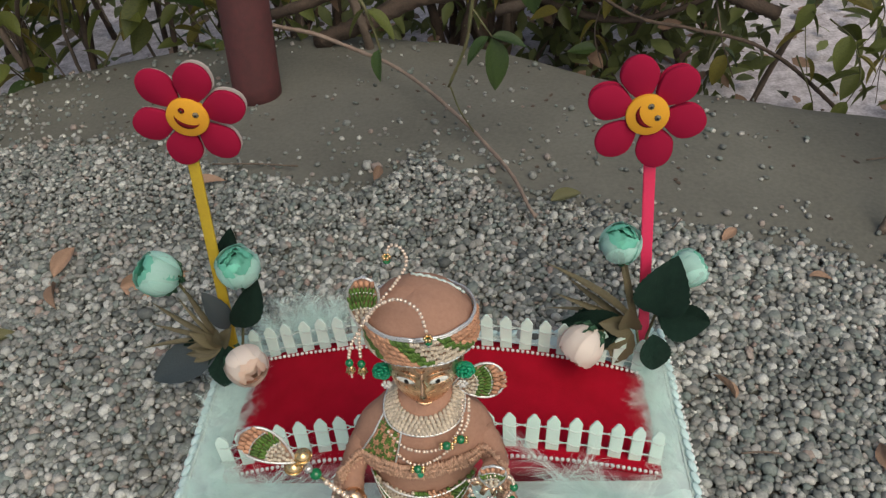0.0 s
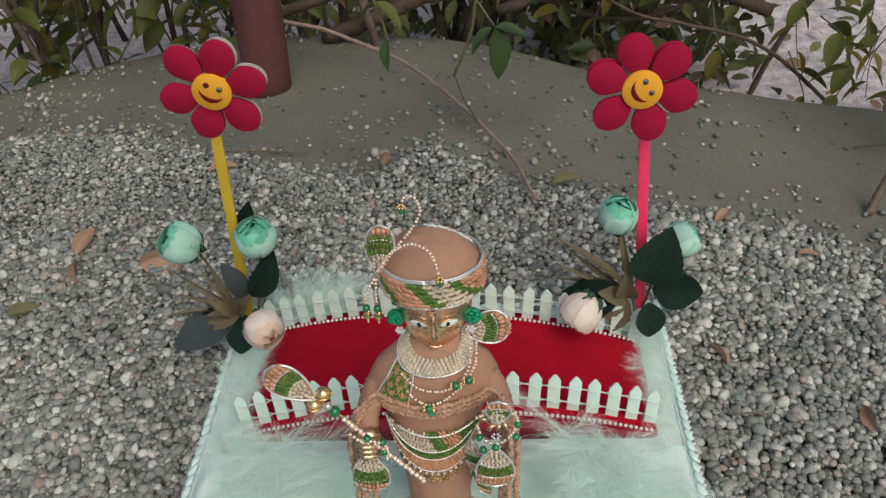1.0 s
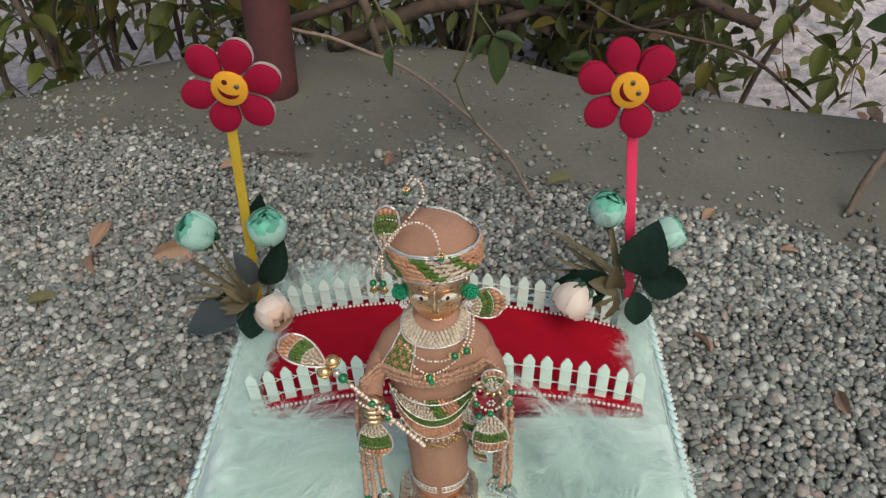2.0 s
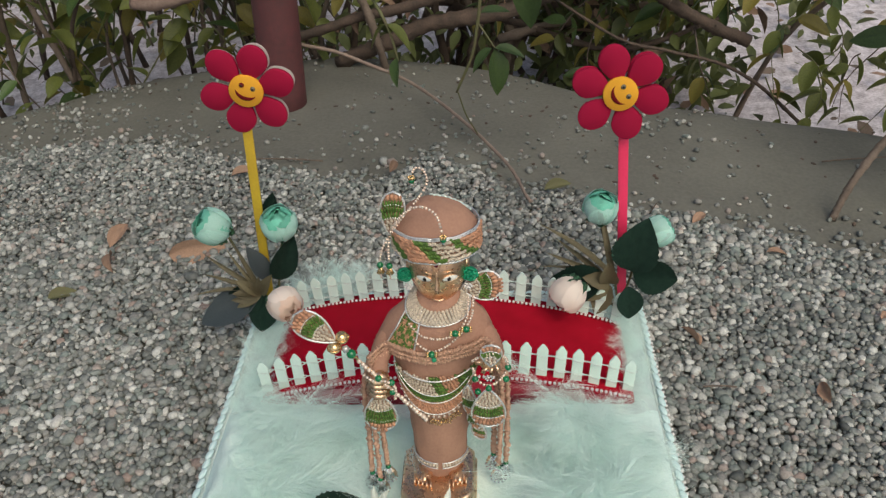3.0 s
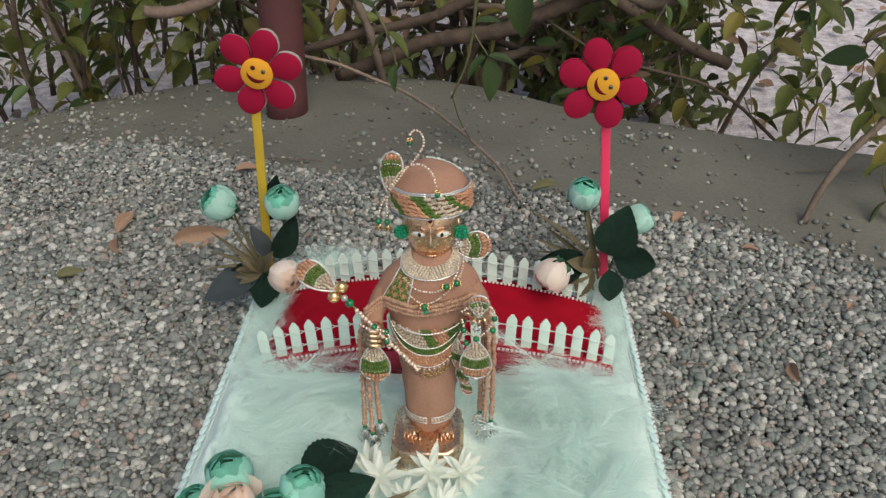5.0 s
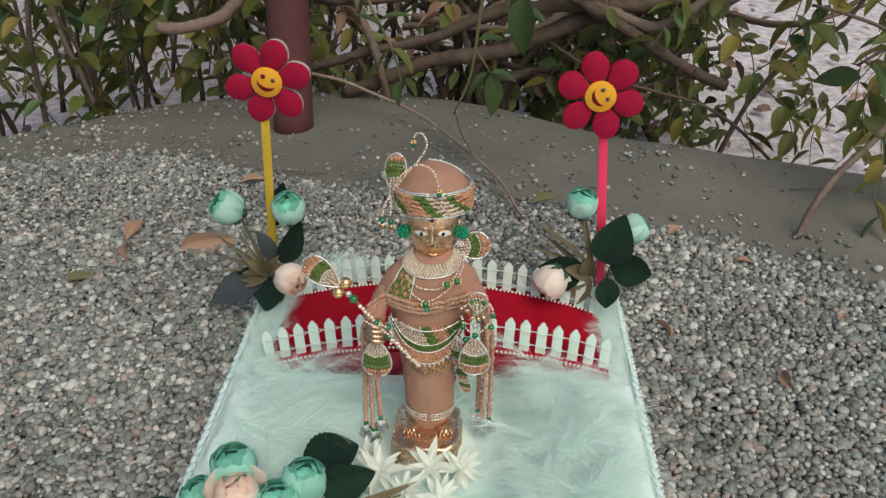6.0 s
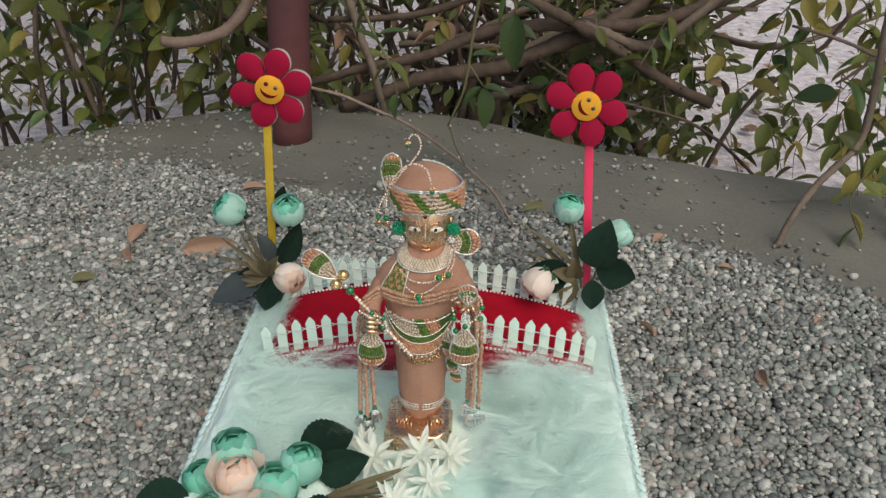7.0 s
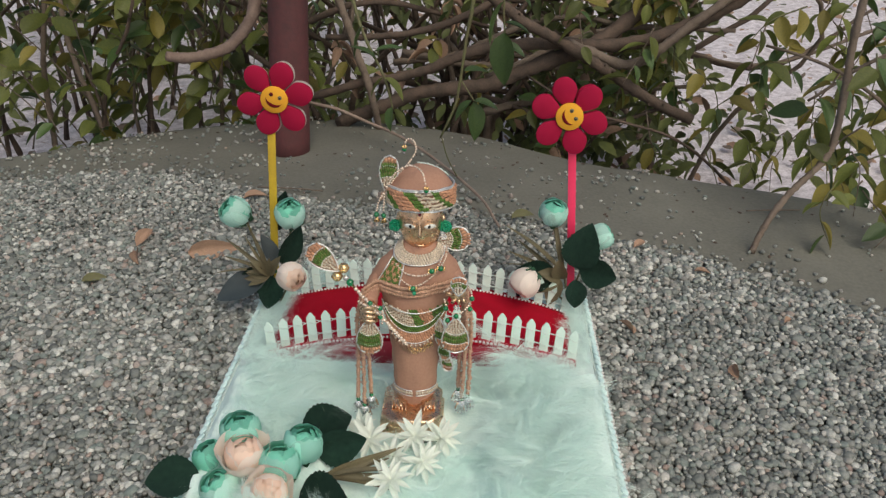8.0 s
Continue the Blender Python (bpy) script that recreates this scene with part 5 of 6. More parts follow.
        tube(bm, curve([(0, 0, 0.002), (0.002, 0.001, -0.010), (0.001, 0.0, -0.022)], 6), [0.003, 0.0022, 0.0016, 0.0014, 0.0014, 0.0012], 7)
        part("stem", bm, M_STEM, s)


bouquets()

M_HOOK = mat("pinkish_brown_bark", (0.25, 0.18, 0.15), (0.15, 0.10, 0.082), 0.88, scale=45, bump=0.8)
M_RUNNER = mat("dry_runner_bark", (0.34, 0.26, 0.215), (0.22, 0.155, 0.125), 0.85, scale=40, bump=0.6)


# ---- marabou fluff on the tray ----
def fluff_height(x, y):
    h = 0.015 + 0.023 * noise.noise((x * 18, y * 18, 1)) + 0.008 * noise.noise((x * 40, y * 40, 2)) + 0.002 * noise.noise((x * 130, y * 130, 3))
    d = max(abs(x + 0.05) - 0.075, 0.06 - y, y - 0.245, 0) / 0.045
    q = max(0.0, 1 - d) ** 2
    h -= q * (0.55 * max(h, 0) + 0.002)
    h += 0.014 * math.exp(-((x - 0.085) / 0.06) ** 2 - ((y - 0.18) / 0.09) ** 2)
    return max(0.0015, h)


def fluff():
    t = thing("fluff_bedding", "white mint-tinted marabou feather fluff covering the tray", "feather bedding")
    bm = bmesh.new()
    nx, ny = 90, 54
    g = []
    for i in range(nx + 1):
        x = TRAY_X0 + 0.007 + (TRAY_X1 - TRAY_X0 - 0.014) * i / nx
        col = []
        for j in range(ny + 1):
            y = TRAY_Y0 + 0.02 + (0.318 + 0.014 * noise.noise((x * 40, 0, 7)) - 0.012 - TRAY_Y0 - 0.02) * j / ny
            e = min(1, i / 3, (nx - i) / 3, (ny - j) / 4, max(0.2, (0.324 - y) / 0.030))
            col.append(bm.verts.new((x, y, TRAY_Z + 0.001 + fluff_height(x, y) * e)))
        g.append(col)
    for a, b in zip(g, g[1:]):
        for j in range(ny):
            bm.faces.new((a[j], b[j], b[j + 1], a[j + 1]))
    part("down_layer", bm, M_DOWN, t)
    rnd = np.random.RandomState(3)

    def plume(bend, lift, dense=100):
        """A downy plume of length 1 along x: a bent shaft with long soft barbs that sweep forward."""
        V, F = [], []
        for i in range(dense):
            u = (i + rnd.rand()) / dense
            c = np.array((u, bend * u * u, lift * (u - 0.6 * u * u)))
            ax = np.array((1, bend * 2 * u, 0))
            for s in (-1, 1):
                bl = (0.42 + 0.25 * math.sin(math.pi * min(1, u * 1.1))) * rnd.uniform(0.45, 1.15)
                bd = ax * rnd.uniform(0.55, 1.0) + np.array((0, s * rnd.uniform(0.25, 0.75), rnd.uniform(-0.10, 0.32)))
                bd /= np.linalg.norm(bd)
                out = np.array((0, s * rnd.uniform(0.0, 0.35), -0.22))
                w = np.cross(bd, rnd.normal(0, 1, 3))
                w = w / (np.linalg.norm(w) + 1e-9) * 0.0015
                m1 = c + bd * bl * 0.4 + rnd.normal(0, bl * 0.03, 3)
                m2 = c + bd * bl * 0.75 + out * bl * 0.2 + rnd.normal(0, bl * 0.05, 3)
                end = c + bd * bl + out * bl * 0.5 + rnd.normal(0, bl * 0.08, 3)
                k = len(V)
                V.extend((c - w, c + w, m1 + w, m1 - w, m2 + w * 0.7, m2 - w * 0.7, end))
                F += [(k, k + 1, k + 2, k + 3), (k + 3, k + 2, k + 4, k + 5), (k + 5, k + 4, k + 6)]
        me = bpy.data.meshes.new("plume")
        me.from_pydata([tuple(float(q) for q in v) for v in V], [], F)
        me.materials.append(M_FLUFF)
        return me, np.array(V), F

    kinds = [plume(rnd.normal(0, 0.35), 0.10 + 0.09 * k) for k in range(14)]
    laid = []

    def scatter(n, x0, x1, y0, y1, L0, L1, lift, toward=None):
        for k in range(n):
            x, y = rnd.uniform(x0, x1), rnd.uniform(y0, y1)
            if abs(x + 0.052) < 0.042 and 0.165 < y < 0.26:
                continue
            if abs(x + 0.052) < 0.03 and 0.26 < y < 0.33 and rnd.rand() < 0.6:
                continue
            a = rnd.uniform(0, 6.28) if toward is None else toward + rnd.normal(0, 0.7)
            if toward is None and min(x - TRAY_X0, TRAY_X1 - x) < 0.085:
                a = (0.0 if x < 0 else math.pi) + rnd.normal(0, 0.7)
            if lift > 0.5 and -0.165 < x < 0.085 and y < 0.262:
                if -0.14 < x < 0.012 and y > 0.045:
                    continue
                a = (0.0 if x > -0.06 else 2.2) + rnd.normal(0, 0.6)
            if 0.2 < y < 0.32 and math.sin(a) > 0.45:
                a = -a
            size = rnd.uniform(L0, L1)
            if y < 0.475 and not TRAY_X0 < x + 1.25 * size * math.cos(a) < TRAY_X1:
                a = math.pi - a
            ex, ey = x + size * math.cos(a), y + size * math.sin(a)
            if size > 0.05 and min(x - TRAY_X0, TRAY_X1 - x) < 0.035:
                continue
            # leave the leaves, the bells and the seat free
            if any(x0 - 0.005 < px < x1 + 0.005 and y0 - 0.005 < py < y1 + 0.005 for px, py in ((x, y), (ex, ey)) for x0, x1, y0, y1 in ((-0.18, -0.09, 0.05, 0.185), (-0.125, -0.088, 0.165, 0.225), (-0.012, 0.02, 0.175, 0.235))):
                continue
            z = TRAY_Z + 0.002 + (fluff_height(x, y) if y < 0.318 else 0.002)
            i = int(np.clip((lift * rnd.uniform(0.2, 1.0) - 0.10) / 0.09, 0, 13))
            laid.append((Matrix.Translation((x, y, z)) @ Matrix.Rotation(a, 4, "Z") @ Matrix.Rotation(rnd.uniform(-0.16, 0.03), 4, "Y") @ Matrix.Scale(size, 4), i))

    scatter(270, TRAY_X0 + 0.020, -0.095, 0.02, 0.292, 0.032, 0.070, 0.7)
    scatter(320, 0.0, TRAY_X1 - 0.014, 0.02, 0.290, 0.032, 0.072, 1.15)
    scatter(60, 0.005, 0.15, 0.235, 0.290, 0.040, 0.062, 1.2)
    scatter(46, -0.255, -0.10, 0.240, 0.288, 0.036, 0.058, 0.8)
    scatter(34, 0.015, 0.12, 0.05, 0.25, 0.065, 0.10, 1.35, 1.9)
    scatter(24, -0.24, -0.11, 0.16, 0.26, 0.06, 0.09, 0.9, 0.6)
    scatter(60, -0.09, 0.0, 0.02, 0.15, 0.030, 0.050, 0.25)
    scatter(130, TRAY_X0 + 0.008, -0.242, 0.31, 0.49, 0.018, 0.036, 0.5, 0.9)
    scatter(40, -0.262, -0.238, 0.36, 0.45, 0.020, 0.034, 0.4, 0.3)
    scatter(120, 0.142, TRAY_X1 - 0.006, 0.31, 0.49, 0.018, 0.034, 0.5, 2.2)
    scatter(30, -0.225, -0.155, 0.476, 0.498, 0.030, 0.052, 1.2, 1.57)
    scatter(60, -0.005, 0.095, 0.250, 0.300, 0.022, 0.038, 0.9, 1.6)
    scatter(110, -0.105, 0.015, 0.272, 0.304, 0.022, 0.036, 0.7, 1.6)
    scatter(26, -0.268, -0.235, 0.285, 0.322, 0.018, 0.030, 0.4, 0.4)
    scatter(60, -0.25, -0.09, 0.270, 0.306, 0.022, 0.036, 0.5, 1.9)
    order = rnd.permutation(len(laid))
    for j in order[:300]:
        m, i = laid[j]
        part("plume", kinds[i][0], None, t, at=m)
    V, F, base = [], [], 0
    for j in order[300:]:
        m, i = laid[j]
        q = np.array(m)
        v = kinds[i][1] @ q[:3, :3].T + q[:3, 3]
        V.append(v)
        F += [tuple(n + base for n in f) for f in kinds[i][2]]
        base += len(v)
    me = bpy.data.meshes.new("loose_down")
    me.from_pydata(np.concatenate(V).tolist(), [], F)
    me.materials.append(M_FLUFF)
    rest = part("loose_down", me, None, t, "loose down between the plumes")
    rest["kind"] = "stuff"


fluff()

# ---- litter on the gravel ----
DRY = leaf_mesh("dry_leaf", 1.0, 0.42, M_DEAD, 0.5, 0.25, 8, 0.0, 0.85)


DARKDRY = leaf_mesh("dry_leaf", 1.0, 0.42, M_STEM, 0.5, 0.25, 8, 0.0, 0.85)


def litter():
    for x, y, d, L, roll in ((-0.529, 0.610, (0.25, 1, 0.35), 0.050, 20), (-0.522, 0.600, (0.2, -1, 0.1), 0.042, 40), (-0.438, 0.588, (1, 0.08, 0.12), 0.080, 62), (0.237, 0.420, (-0.3, 1, 0.2), 0.034, 50),
                             (0.362, 0.343, (-0.1, 1, 0.1), 0.034, -40), (0.27, 0.64, (0.6, 0.5, 0.2), 0.03, 20), (0.355, 0.585, (1, -0.2, 0.2), 0.025, 0), (-0.395, 0.770, (1, 0.15, 0.3), 0.042, 10), (0.46, 0.47, (0.5, 0.5, 0.1), 0.02, 10),
                             (-0.152, 0.768, (0.3, 0.9, 0.3), 0.03, 30)):
        l = part("dry_leaf", DRY, None, at=aim((x, y, gz(x, y) + 0.004), d, roll, L))
        tagged(l, "curled dry brown leaf lying on the gravel", "leaf", "fallen dry leaves")
    for x, y, d, L in ((0.075, 0.712, (0.9, 0.25, 0.2), 0.042), (-0.58, 0.515, (0.9, 0.3, 0.1), 0.040)):
        l = part("dry_leaf", DARKDRY, None, at=aim((x, y, gz(x, y) + 0.004), d, 25, L))
        tagged(l, "dark decaying leaf lying on the gravel", "leaf", "fallen dry leaves")
    for pts, r in (([(0.228, 0.358, 0.0465), (0.245, 0.3585, 0.0475), (0.264, 0.357, 0.047)], 0.0012), ([(-0.385, 0.828, 0.073), (-0.324, 0.824, 0.074), (-0.262, 0.815, 0.074)], 0.0014), ([(0.50, 0.815, 0.055), (0.54, 0.822, 0.054), (0.60, 0.83, 0.052)], 0.0013), ([(0.215, 0.655, 0.075), (0.222, 0.65, 0.095)], 0.0008)):
        bm = bmesh.new()
        tube(bm, curve(pts, 10), r, 6, wob=0.2)
        tagged(part("twig", bm, M_BARK2), "short dry twig lying on the bed", "twig", "dry twigs")


litter()


def crumbs():
    """Dark crumbs of soil and bark on the cement."""
    bm = bmesh.new()
    random.seed(21)
    for k in range(120):
        x = random.uniform(-0.95, 0.8)
        e0, e1 = float(np.interp(x, GRAV_X, GRAV_Y)), float(np.interp(x, EDGE_X, EDGE_Y))
        y = random.uniform(e0, e1 - 0.02)
        z = gz(x, y) - 0.0095 + 0.006 * noise.noise((x * 5, y * 5, 3))
        r = random.uniform(0.0010, 0.0032)
        ball(bm, (x, y, z), (r * random.uniform(1, 2.2), r, r * 0.45), 1, Euler((0, 0, random.uniform(0, 3.1))).to_matrix())
    tagged(part("soil_crumbs", bm, M_BARK, smooth=False), "dark crumbs of soil and bark scattered on the cement", "dirt", kind="stuff")


crumbs()

# ---- post and shrubs behind the bed ----
def post():
    bm = bmesh.new()
    n = 32
    lo = []
    for k in range(30):
        z = 0.03 + 1.6 * k / 29
        c = Vector((-0.370 + 0.052 * (z - 0.05), 1.050 + 0.03 * (z - 0.05), z))
        lo.append([c + Vector((0.0385 * math.cos(6.2832 * i / n), 0.0385 * math.sin(6.2832 * i / n), 0)) for i in range(n)])
    rings(bm, lo)
    tagged(part("steel_post", bm, M_POST), "round steel post in worn red-oxide paint standing in the cement", "post")


post()

GREEN = leaf_mesh("leaf", 1.0, 0.52, M_LEAF, 0.22, 0.22, 7, 0.0, 0.8)
DEEP = leaf_mesh("leaf", 1.0, 0.5, M_LEAF2, 0.2, 0.2, 7, 0.0, 0.8)
YELL = leaf_mesh("leaf", 1.0, 0.5, M_LEAFY, 0.25, 0.25, 7, 0.0, 0.8)
BROWN = leaf_mesh("leaf", 1.0, 0.45, M_DEAD, 0.5, 0.4, 7, 0.0, 0.8)


def branch(owner, ctrl, r0, r1, material, n=26, nubs=0, name="branch"):
    bm = bmesh.new()
    pts = curve(ctrl, n)
    rad = [(r0 + (r1 - r0) * k / (n - 1)) * (1 + 0.10 * math.sin(k * 1.7) * random.random()) for k in range(n)]
    pts = [p + Vector(noise.noise_vector(p * 14)) * r0 * 0.4 for p in pts]
    tube(bm, pts, rad, 10, wob=0.06)
    for k in range(nubs):
        i = random.randrange(2, n - 2)
        q = Vector(noise.noise_vector(pts[i] * 90)).normalized()
        ball(bm, pts[i] + q * rad[i] * 0.9, rad[i] * 0.3, 1)
    return part(name, bm, material, owner)


def sprig(owner, a, b, count, L, kinds, r=0.0024, droop=0.0):
    """A thin shoot from a to b with leaves in turn on its sides."""
    a, b = Vector(a), Vector(b)
    mid = a.lerp(b, 0.5) + Vector((random.uniform(-.03, .03), random.uniform(-.03, .03), random.uniform(0, .04) - droop))
    pts = curve([a, mid, b], 12)
    bm = bmesh.new()
    tube(bm, pts, [r * (1 - 0.6 * k / 11) for k in range(12)], 6)
    part("shoot", bm, M_STEM if random.random() < 0.6 else M_BARK2, owner)
    axis = (b - a).normalized()
    for k in range(count):
        u = 0.15 + 0.85 * (k + random.random() * 0.6) / count
        p = pts[min(11, int(u * 11))]
        side = axis.cross(Vector((0, -0.6, 0.8))).normalized() * (1 if k % 2 else -1)
        d = axis * random.uniform(0.15, 0.7) + side * random.uniform(0.5, 1.0) + Vector((0, random.uniform(-0.5, 0.2), random.uniform(-0.75, 0.25)))
        part("leaf", random.choice(kinds), None, owner, at=aim(p, d, random.uniform(-50, 50), L * random.uniform(0.7, 1.2)))


def shrubs():
    random.seed(11)
    # leafy shrub beside the post
    s = thing("shrub", "leafy olive-green shrub with slender brown stems behind the cement rim", "shrub", "shrubs")
    for k in range(20):
        x, y = random.uniform(-1.35, -0.36), random.uniform(1.22, 1.75)
        y = max(y, float(np.interp(x, EDGE_X, EDGE_Y)) + 0.05)
        branch(s, [(x, y, -0.26), (x + random.uniform(-.08, .08), y + random.uniform(-.05, .05), 0.1), (x + random.uniform(-.26, .26), y + random.uniform(-.12, .12), 0.40), (x + random.uniform(-.35, .35), y + random.uniform(-.2, .2), 0.85)], random.uniform(0.004, 0.009), 0.002, random.choice((M_BARK, M_BARK2)), 16, name="stem")
    branch(s, [(-0.60, 1.040, 0.252), (-0.575, 1.040, 0.249), (-0.525, 1.043, 0.254), (-0.475, 1.05, 0.272), (-0.435, 1.06, 0.315), (-0.415, 1.07, 0.37), (-0.40, 1.10, 0.50), (-0.36, 1.2, 0.62)], 0.0098, 0.0150, M_HOOK, 30)
    branch(s, [(-0.83, 1.235, -0.05), (-0.86, 1.225, 0.10), (-0.88, 1.215, 0.25), (-0.86, 1.20, 0.42)], 0.008, 0.005, M_BARK2)
    s2 = thing("shrub", "leafy olive-green shrub with yellowing leaves behind the cement rim", "shrub", "shrubs")
    branch(s2, [(-1.02, 1.32, -0.26), (-1.0, 1.3, 0.1), (-0.95, 1.3, 0.4), (-1.05, 1.35, 0.8)], 0.009, 0.004, M_BARK2, 16, name="stem")
    for k in range(125):
        x, y = random.uniform(-1.30, -0.40), random.uniform(1.15, 1.65)
        y = max(y, float(np.interp(x, EDGE_X, EDGE_Y)) + 0.02)
        z = random.uniform(-0.08, 0.55)
        sprig(s if x > -0.85 else s2, (x, y, z - 0.08), (x + random.uniform(-.16, .16), y + random.uniform(-.15, .05), z + random.uniform(0.06, 0.2)), random.randint(4, 7), 0.074, [GREEN, GREEN, GREEN, DEEP, YELL])
    # bare branching thicket in the middle
    s = thing("thicket", "tangled thicket of bare brown branches with a few green leaves", "shrub", "shrubs")
    branch(s, [(-0.45, 1.23, 0.09), (-0.35, 1.22, 0.12), (-0.241, 1.22, 0.151), (-0.116, 1.22, 0.176), (-0.043, 1.22, 0.208), (0.03, 1.22, 0.234), (0.149, 1.22, 0.248), (0.305, 1.22, 0.245), (0.431, 1.22, 0.277), (0.528, 1.22, 0.331), (0.7, 1.25, 0.43)], 0.009, 0.018, M_BARK, 34)
    branch(s, [(-0.30, 1.24, 0.05), (-0.218, 1.225, 0.09), (-0.117, 1.225, 0.125), (0.032, 1.225, 0.153), (0.152, 1.23, 0.20), (0.26, 1.25, 0.235), (0.42, 1.32, 0.33), (0.7, 1.4, 0.5)], 0.016, 0.019, M_BARK, 34)
    branch(s, [(0.478, 1.18, 0.095), (0.396, 1.18, 0.132), (0.293, 1.18, 0.195), (0.205, 1.18, 0.248), (0.121, 1.18, 0.293), (0.061, 1.18, 0.332), (-0.06, 1.2, 0.42)], 0.0125, 0.012, M_BARK, 34, 30)
    branch(s, [(0.20, 1.21, 0.25), (0.244, 1.2, 0.237), (0.306, 1.2, 0.212), (0.359, 1.2, 0.215), (0.407, 1.2, 0.252), (0.469, 1.2, 0.306), (0.62, 1.2, 0.43)], 0.012, 0.010, M_BARK2)
    branch(s, [(-0.30, 1.25, 0.36), (-0.238, 1.2, 0.20), (-0.21, 1.2, 0.10), (-0.2, 1.28, -0.1)], 0.010, 0.008, M_BARK2)
    branch(s, [(-0.32, 1.24, 0.245), (-0.16, 1.25, 0.252), (0.0, 1.26, 0.30), (0.16, 1.3, 0.40)], 0.007, 0.010, M_BARK)
    for k in range(48):
        x, y = random.uniform(-0.5, 0.62), random.uniform(1.35, 2.2)
        branch(s, [(x, y, -0.26), (x + random.uniform(-.15, .15), y, 0.02), (x + random.uniform(-.35, .35), y + random.uniform(-.1, .1), 0.3), (x + random.uniform(-.6, .6), y, 0.65)], random.uniform(0.005, 0.016), 0.004, random.choice((M_BARK, M_BARK, M_BARK2)), 14, name="stem")
    for k in range(26):
        x, y, z = random.uniform(-0.5, 0.6), random.uniform(1.3, 1.9), random.uniform(0.0, 0.5)
        branch(s, [(x, y, z), (x + 0.25, y + random.uniform(-.1, .1), z + random.uniform(-.05, .12)), (x + 0.55, y + random.uniform(-.1, .1), z + random.uniform(-.05, .25))], random.uniform(0.004, 0.014), 0.005, random.choice((M_BARK, M_BARK2)), 14)
    for k in range(22):
        x, y, z = random.uniform(-0.45, 0.5), random.uniform(1.25, 1.7), random.uniform(0.02, 0.5)
        sprig(s, (x, y, z), (x + random.uniform(-.12, .12), y - 0.03, z - random.uniform(0.02, 0.14)), random.randint(3, 6), 0.055, [GREEN, DEEP, YELL, BROWN, BROWN])
    # hanging shoot with broad leaves
    s = thing("hanging_shoot", "thin hanging shoot with broad deep-green leaves", "shoot")
    branch(s, [(0.02, 0.88, 0.60), (0.003, 0.85, 0.409), (-0.006, 0.85, 0.354), (-0.017, 0.85, 0.276), (-0.026, 0.85, 0.225), (-0.050, 0.85, 0.167)], 0.0040, 0.0020, M_STEM)
    branch(s, [(0.060, 0.86, 0.58), (0.053, 0.842, 0.412), (0.056, 0.84, 0.357)], 0.0024, 0.0016, M_STEM, 10)
    branch(s, [(-0.017, 0.85, 0.276), (-0.004, 0.842, 0.258), (0.007, 0.84, 0.241)], 0.0016, 0.0012, M_STEM, 10)
    for p, d, L, roll in (((0.007, 0.84, 0.241), (1.0, -0.1, -0.15), 0.046, 10), ((0.007, 0.84, 0.239), (0.15, -0.25, -1.0), 0.070, 0), ((0.004, 0.84, 0.241), (-0.8, -0.2, -0.7), 0.046, -10), ((0.056, 0.84, 0.360), (-0.05, -0.2, -1.0), 0.090, 10),
                          ((0.054, 0.842, 0.375), (0.9, -0.1, -0.15), 0.046, 0), ((0.052, 0.842, 0.41), (-0.45, -0.1, -0.9), 0.075, 20), ((0.058, 0.842, 0.34), (0.8, -0.1, -0.35), 0.040, 20), ((-0.012, 0.85, 0.29), (0.9, 0.0, 0.15), 0.042, 10), ((0.053, 0.845, 0.44), (0.5, -0.1, -0.3), 0.06, 10)):
        part("leaf", DEEP, None, s, at=aim(p, d, roll, L))
    s = thing("hanging_shoot", "thin hanging shoot with small green leaves over the cement", "shoot")
    branch(s, [(-0.25, 1.0, 0.55), (-0.20, 0.92, 0.36), (-0.15, 0.87, 0.27), (-0.135, 0.86, 0.215)], 0.0040, 0.0016, M_STEM)
    for p, d, L, roll in (((-0.150, 0.87, 0.27), (0.75, -0.2, -0.6), 0.052, 0), ((-0.152, 0.87, 0.27), (-0.6, -0.1, -0.6), 0.042, 10), ((-0.137, 0.86, 0.22), (-0.2, -0.2, -0.9), 0.045, 0), ((-0.165, 0.88, 0.30), (-0.7, 0, 0.5), 0.05, 0), ((-0.17, 0.885, 0.31), (0.8, -0.1, 0.3), 0.055, 0), ((-0.19, 0.91, 0.35), (-0.4, -0.2, -0.8), 0.06, 20)):
        part("leaf", random.choice((DEEP, GREEN)), None, s, at=aim(p, d, roll, L))
    # long bare runner lying across the cement
    s = thing("runner", "long thin bare runner lying across the cement", "branch")
    branch(s, [(0.055, 0.680, 0.079), (0.047, 0.697, 0.084), (0.028, 0.764, 0.086), (-0.011, 0.854, 0.084), (-0.07, 0.961, 0.084), (-0.142, 1.06, 0.089), (-0.205, 1.10, 0.10), (-0.274, 1.12, 0.122), (-0.341, 1.13, 0.135), (-0.42, 1.16, 0.15)], 0.0024, 0.0042, M_RUNNER, 30)
    branch(s, [(-0.020, 0.87, 0.084), (-0.038, 0.86, 0.125), (-0.048, 0.85, 0.167)], 0.0012, 0.0012, M_STEM, 10)
    # leafy shrub on the open side
    s = thing("shrub", "sparse shrub with drooping olive and yellowing leaves before the open yard", "shrub", "shrubs")
    branch(s, [(0.470, 0.675, 0.045), (0.487, 0.69, 0.080), (0.525, 0.72, 0.126), (0.575, 0.745, 0.168), (0.600, 0.765, 0.205), (0.613, 0.80, 0.294), (0.618, 0.82, 0.425), (0.65, 0.85, 0.7)], 0.0055, 0.0075, M_BARK2, 34, 8)
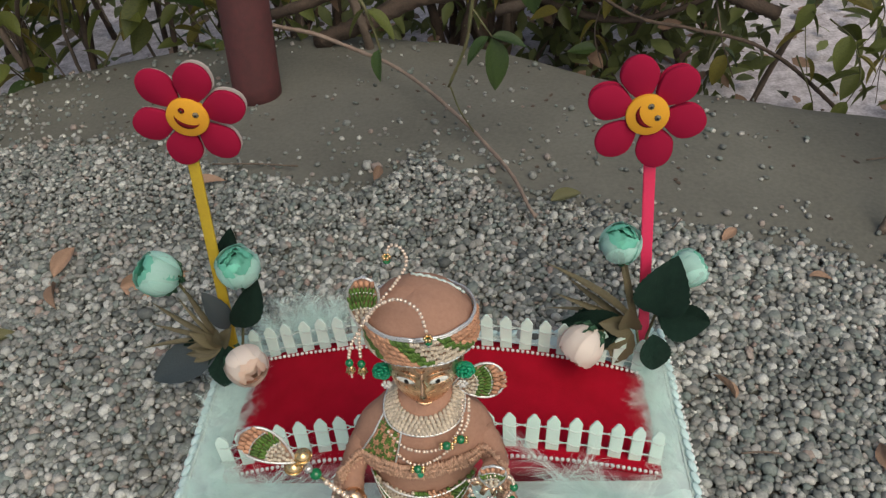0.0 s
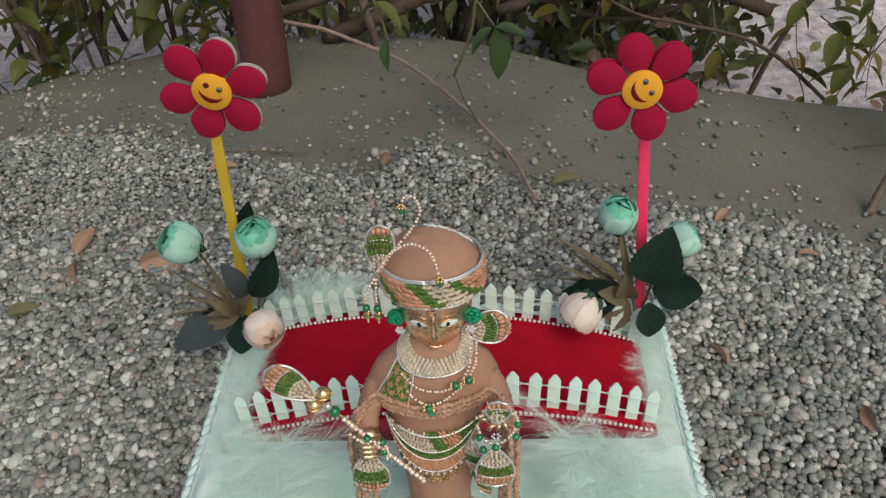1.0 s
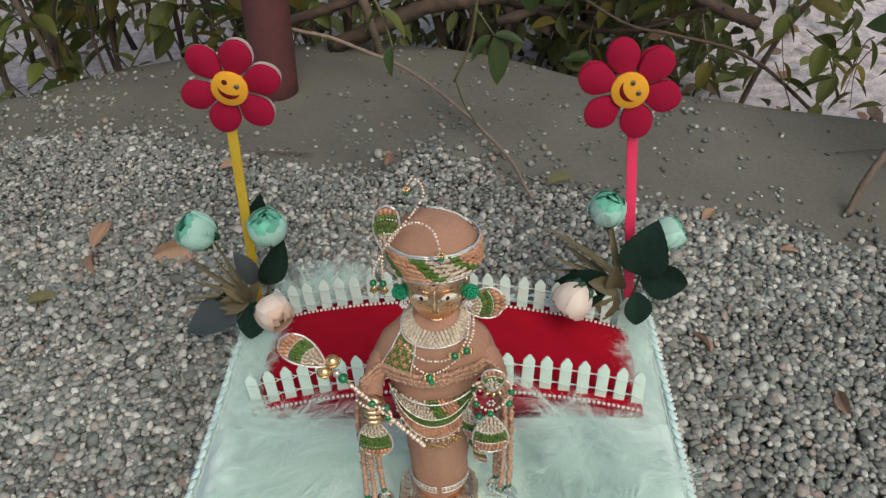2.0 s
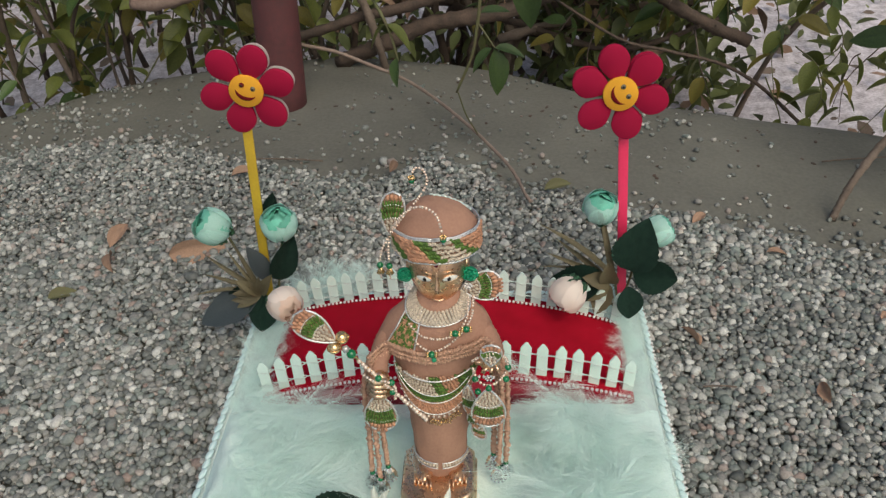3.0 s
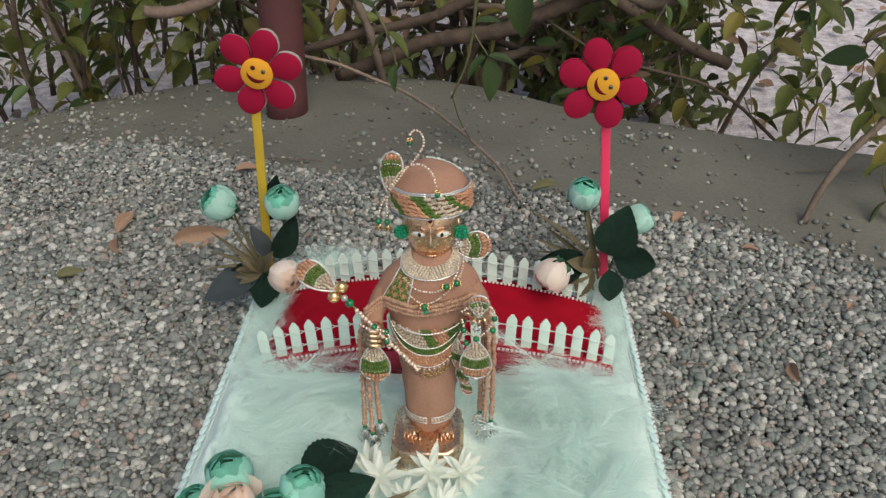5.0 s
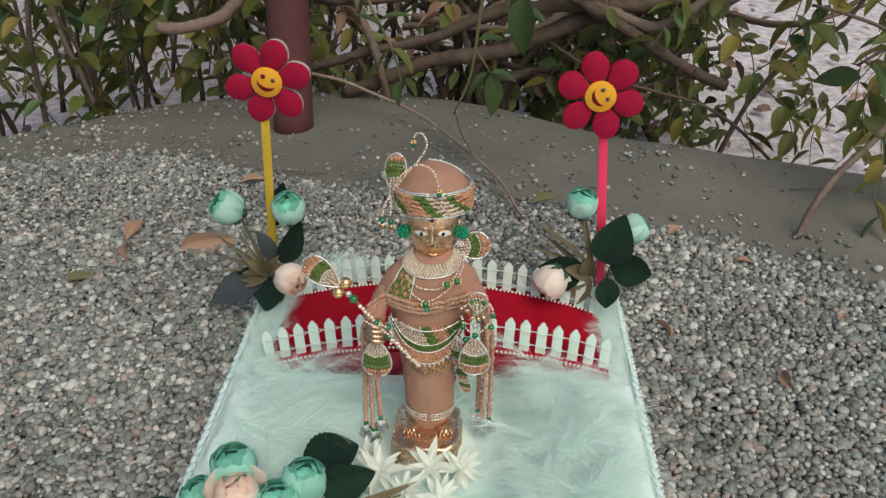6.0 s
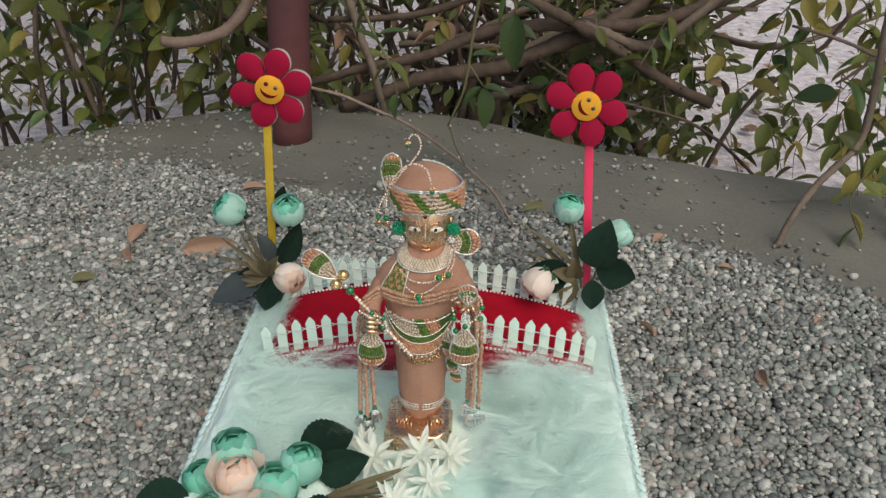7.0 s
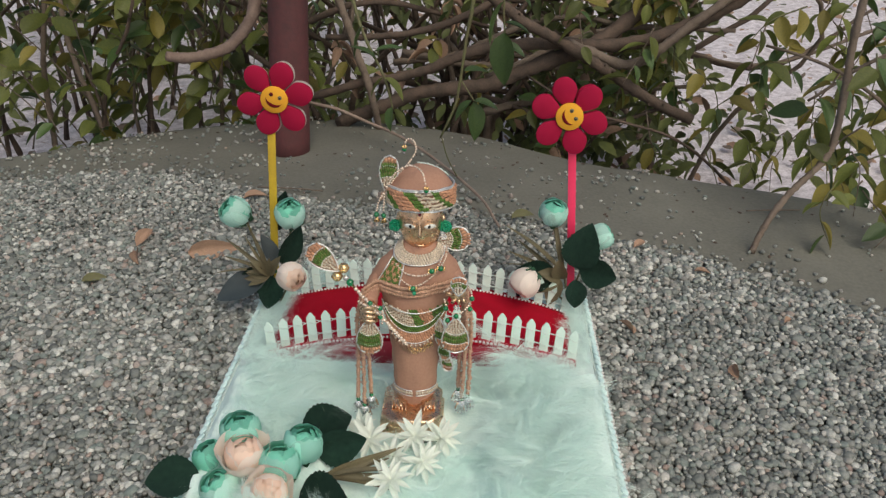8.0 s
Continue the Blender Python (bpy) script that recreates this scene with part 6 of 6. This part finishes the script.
    branch(s, [(0.60, 1.1, -0.06), (0.534, 1.1, 0.003), (0.473, 1.1, 0.053), (0.41, 1.1, 0.089), (0.313, 1.1, 0.118), (0.23, 1.1, 0.14), (0.12, 1.2, 0.18)], 0.004, 0.0028, M_BARK)
    branch(s, [(0.90, 1.02, 0.10), (0.78, 1.0, 0.20), (0.66, 1.0, 0.27), (0.55, 1.02, 0.30)], 0.005, 0.003, M_BARK2)
    branch(s, [(1.0, 1.0, 0.42), (0.86, 0.98, 0.34), (0.74, 0.98, 0.29), (0.64, 1.0, 0.20)], 0.007, 0.003, M_BARK2)
    for k in range(42):
        x, y, z = random.uniform(0.58, 1.08), random.uniform(0.86, 1.3), random.uniform(-0.02, 0.42)
        sprig(s, (x, y, z + 0.05), (x + random.uniform(-.14, .10), y - random.uniform(0, .08), z - random.uniform(0.0, 0.10)), random.randint(3, 6), 0.060, [GREEN, GREEN, GREEN, YELL, YELL, DEEP], 0.0020)
    for k in range(20):
        x, y, z = random.uniform(0.20, 0.48), random.uniform(1.15, 1.4), random.uniform(0.0, 0.34)
        sprig(s, (x, y, z + 0.08), (x + random.uniform(-.10, .10), y - 0.03, z - random.uniform(0.0, 0.08)), random.randint(4, 6), 0.055, [GREEN, GREEN, YELL, DEEP], 0.0022)
    for k in range(13):
        x, y, z = random.uniform(0.48, 0.78), random.uniform(1.0, 1.3), random.uniform(-0.04, 0.24)
        sprig(s, (x, y, z + 0.08), (x + random.uniform(-.08, .08), y - 0.03, z - random.uniform(0.0, 0.08)), random.randint(3, 5), 0.054, [GREEN, GREEN, YELL], 0.0016)
    for x, y, z in ((0.60, 0.80, 0.15), (0.66, 0.82, 0.12), (0.70, 0.80, 0.20), (0.57, 0.77, 0.20), (0.64, 0.78, 0.30), (0.61, 0.74, 0.10), (0.67, 0.77, 0.07), (0.72, 0.80, 0.12), (0.69, 0.83, 0.26)):
        sprig(s, (x, y, z + 0.05), (x + random.uniform(-.02, .06), y - 0.05, z - 0.05), 4, 0.052, [GREEN, GREEN, YELL, DEEP], 0.0016)
    # far foliage behind the thicket
    bm = bmesh.new()
    random.seed(5)
    for k in range(15000):
        x = random.uniform(-2.6, 1.0)
        y = random.uniform(1.75, 3.4)
        if -0.45 < x < 0.50 and k % 3:
            y = random.uniform(1.40, 1.9)
        z = random.uniform(-0.25, 0.75 if x < 0.6 else 0.2)
        if noise.noise((x * 3.6, y * 2.6, z * 4.4)) < -0.06 + (0.5 if x > 0.50 else 0.16 if x < -0.75 else 0.0):
            continue
        if k % 5 == 4:
            x, y, z = random.uniform(0.14, 0.56), random.uniform(1.3, 1.85), random.uniform(-0.24, 0.42)
        m = aim((x, y, z), (random.uniform(-1, 1), random.uniform(-1, 0.3), random.uniform(-1, 0.4)), random.uniform(-60, 60), random.uniform(0.030, 0.062))
        vs = [bm.verts.new(m @ Vector(p)) for p in ((0, 0, 0), (0.20, 0.22, 0.04), (0.26, 0.48, 0.06), (0.15, 0.78, -0.02), (0, 1, -0.15), (-0.15, 0.78, -0.02), (-0.26, 0.48, 0.06), (-0.20, 0.22, 0.04), (0, 0.5, -0.04))]
        for a in range(8):
            bm.faces.new((vs[a], vs[(a + 1) % 8], vs[8])).material_index = 1 if k % 11 == 0 else 0
    for k in range(80):
        x, y = random.uniform(-2.5, 0.45), random.uniform(1.8, 3.3)
        h = random.uniform(0.4, 0.75)
        tube(bm, curve([(x, y, -0.27), (x + random.uniform(-.1, .1), y, 0.0), (x + random.uniform(-.25, .25), y + random.uniform(-.1, .1), h * 0.6), (x + random.uniform(-.4, .4), y + random.uniform(-.2, .2), h)], 10), [0.010 - 0.0008 * q for q in range(10)], 6, 2)
    litter_bm = bmesh.new()
    for k in range(1500):
        x, y = random.uniform(-2.4, 2.2), 1.1 + 3.2 * random.random() ** 1.6
        if y < float(np.interp(x, EDGE_X, EDGE_Y)) + 0.06:
            continue
        L3 = random.uniform(0.02, 0.06)
        m = aim((x, y, -0.243 + random.uniform(0, 0.01)), (random.uniform(-1, 1), random.uniform(-1, 1), random.uniform(-0.15, 0.25)), random.uniform(-40, 40), L3)
        vs = [litter_bm.verts.new(m @ Vector(p)) for p in ((0, 0, 0), (0.22, 0.3, 0.05), (0.22, 0.65, 0.06), (0, 1, 0.0), (-0.22, 0.65, 0.06), (-0.22, 0.3, 0.05))]
        litter_bm.faces.new(vs).material_index = k % 3
    tagged(part("yard_litter", litter_bm, [M_DEAD, M_BARK2, M_FARLEAF]), "dry leaves and scraps lying on the pale yard", "leaf litter", kind="stuff")
    f = part("far_foliage", bm, [M_FARLEAF, M_DEAD, M_BARK])
    tagged(f, "dim olive foliage and dry leaves deep in the shrubbery", "foliage", kind="stuff")


M_FARLEAF = thin(mat("shaded_leaf", (0.17, 0.19, 0.065), (0.095, 0.115, 0.042), 0.5, scale=10, island=0.45), 0.35)
shrubs()
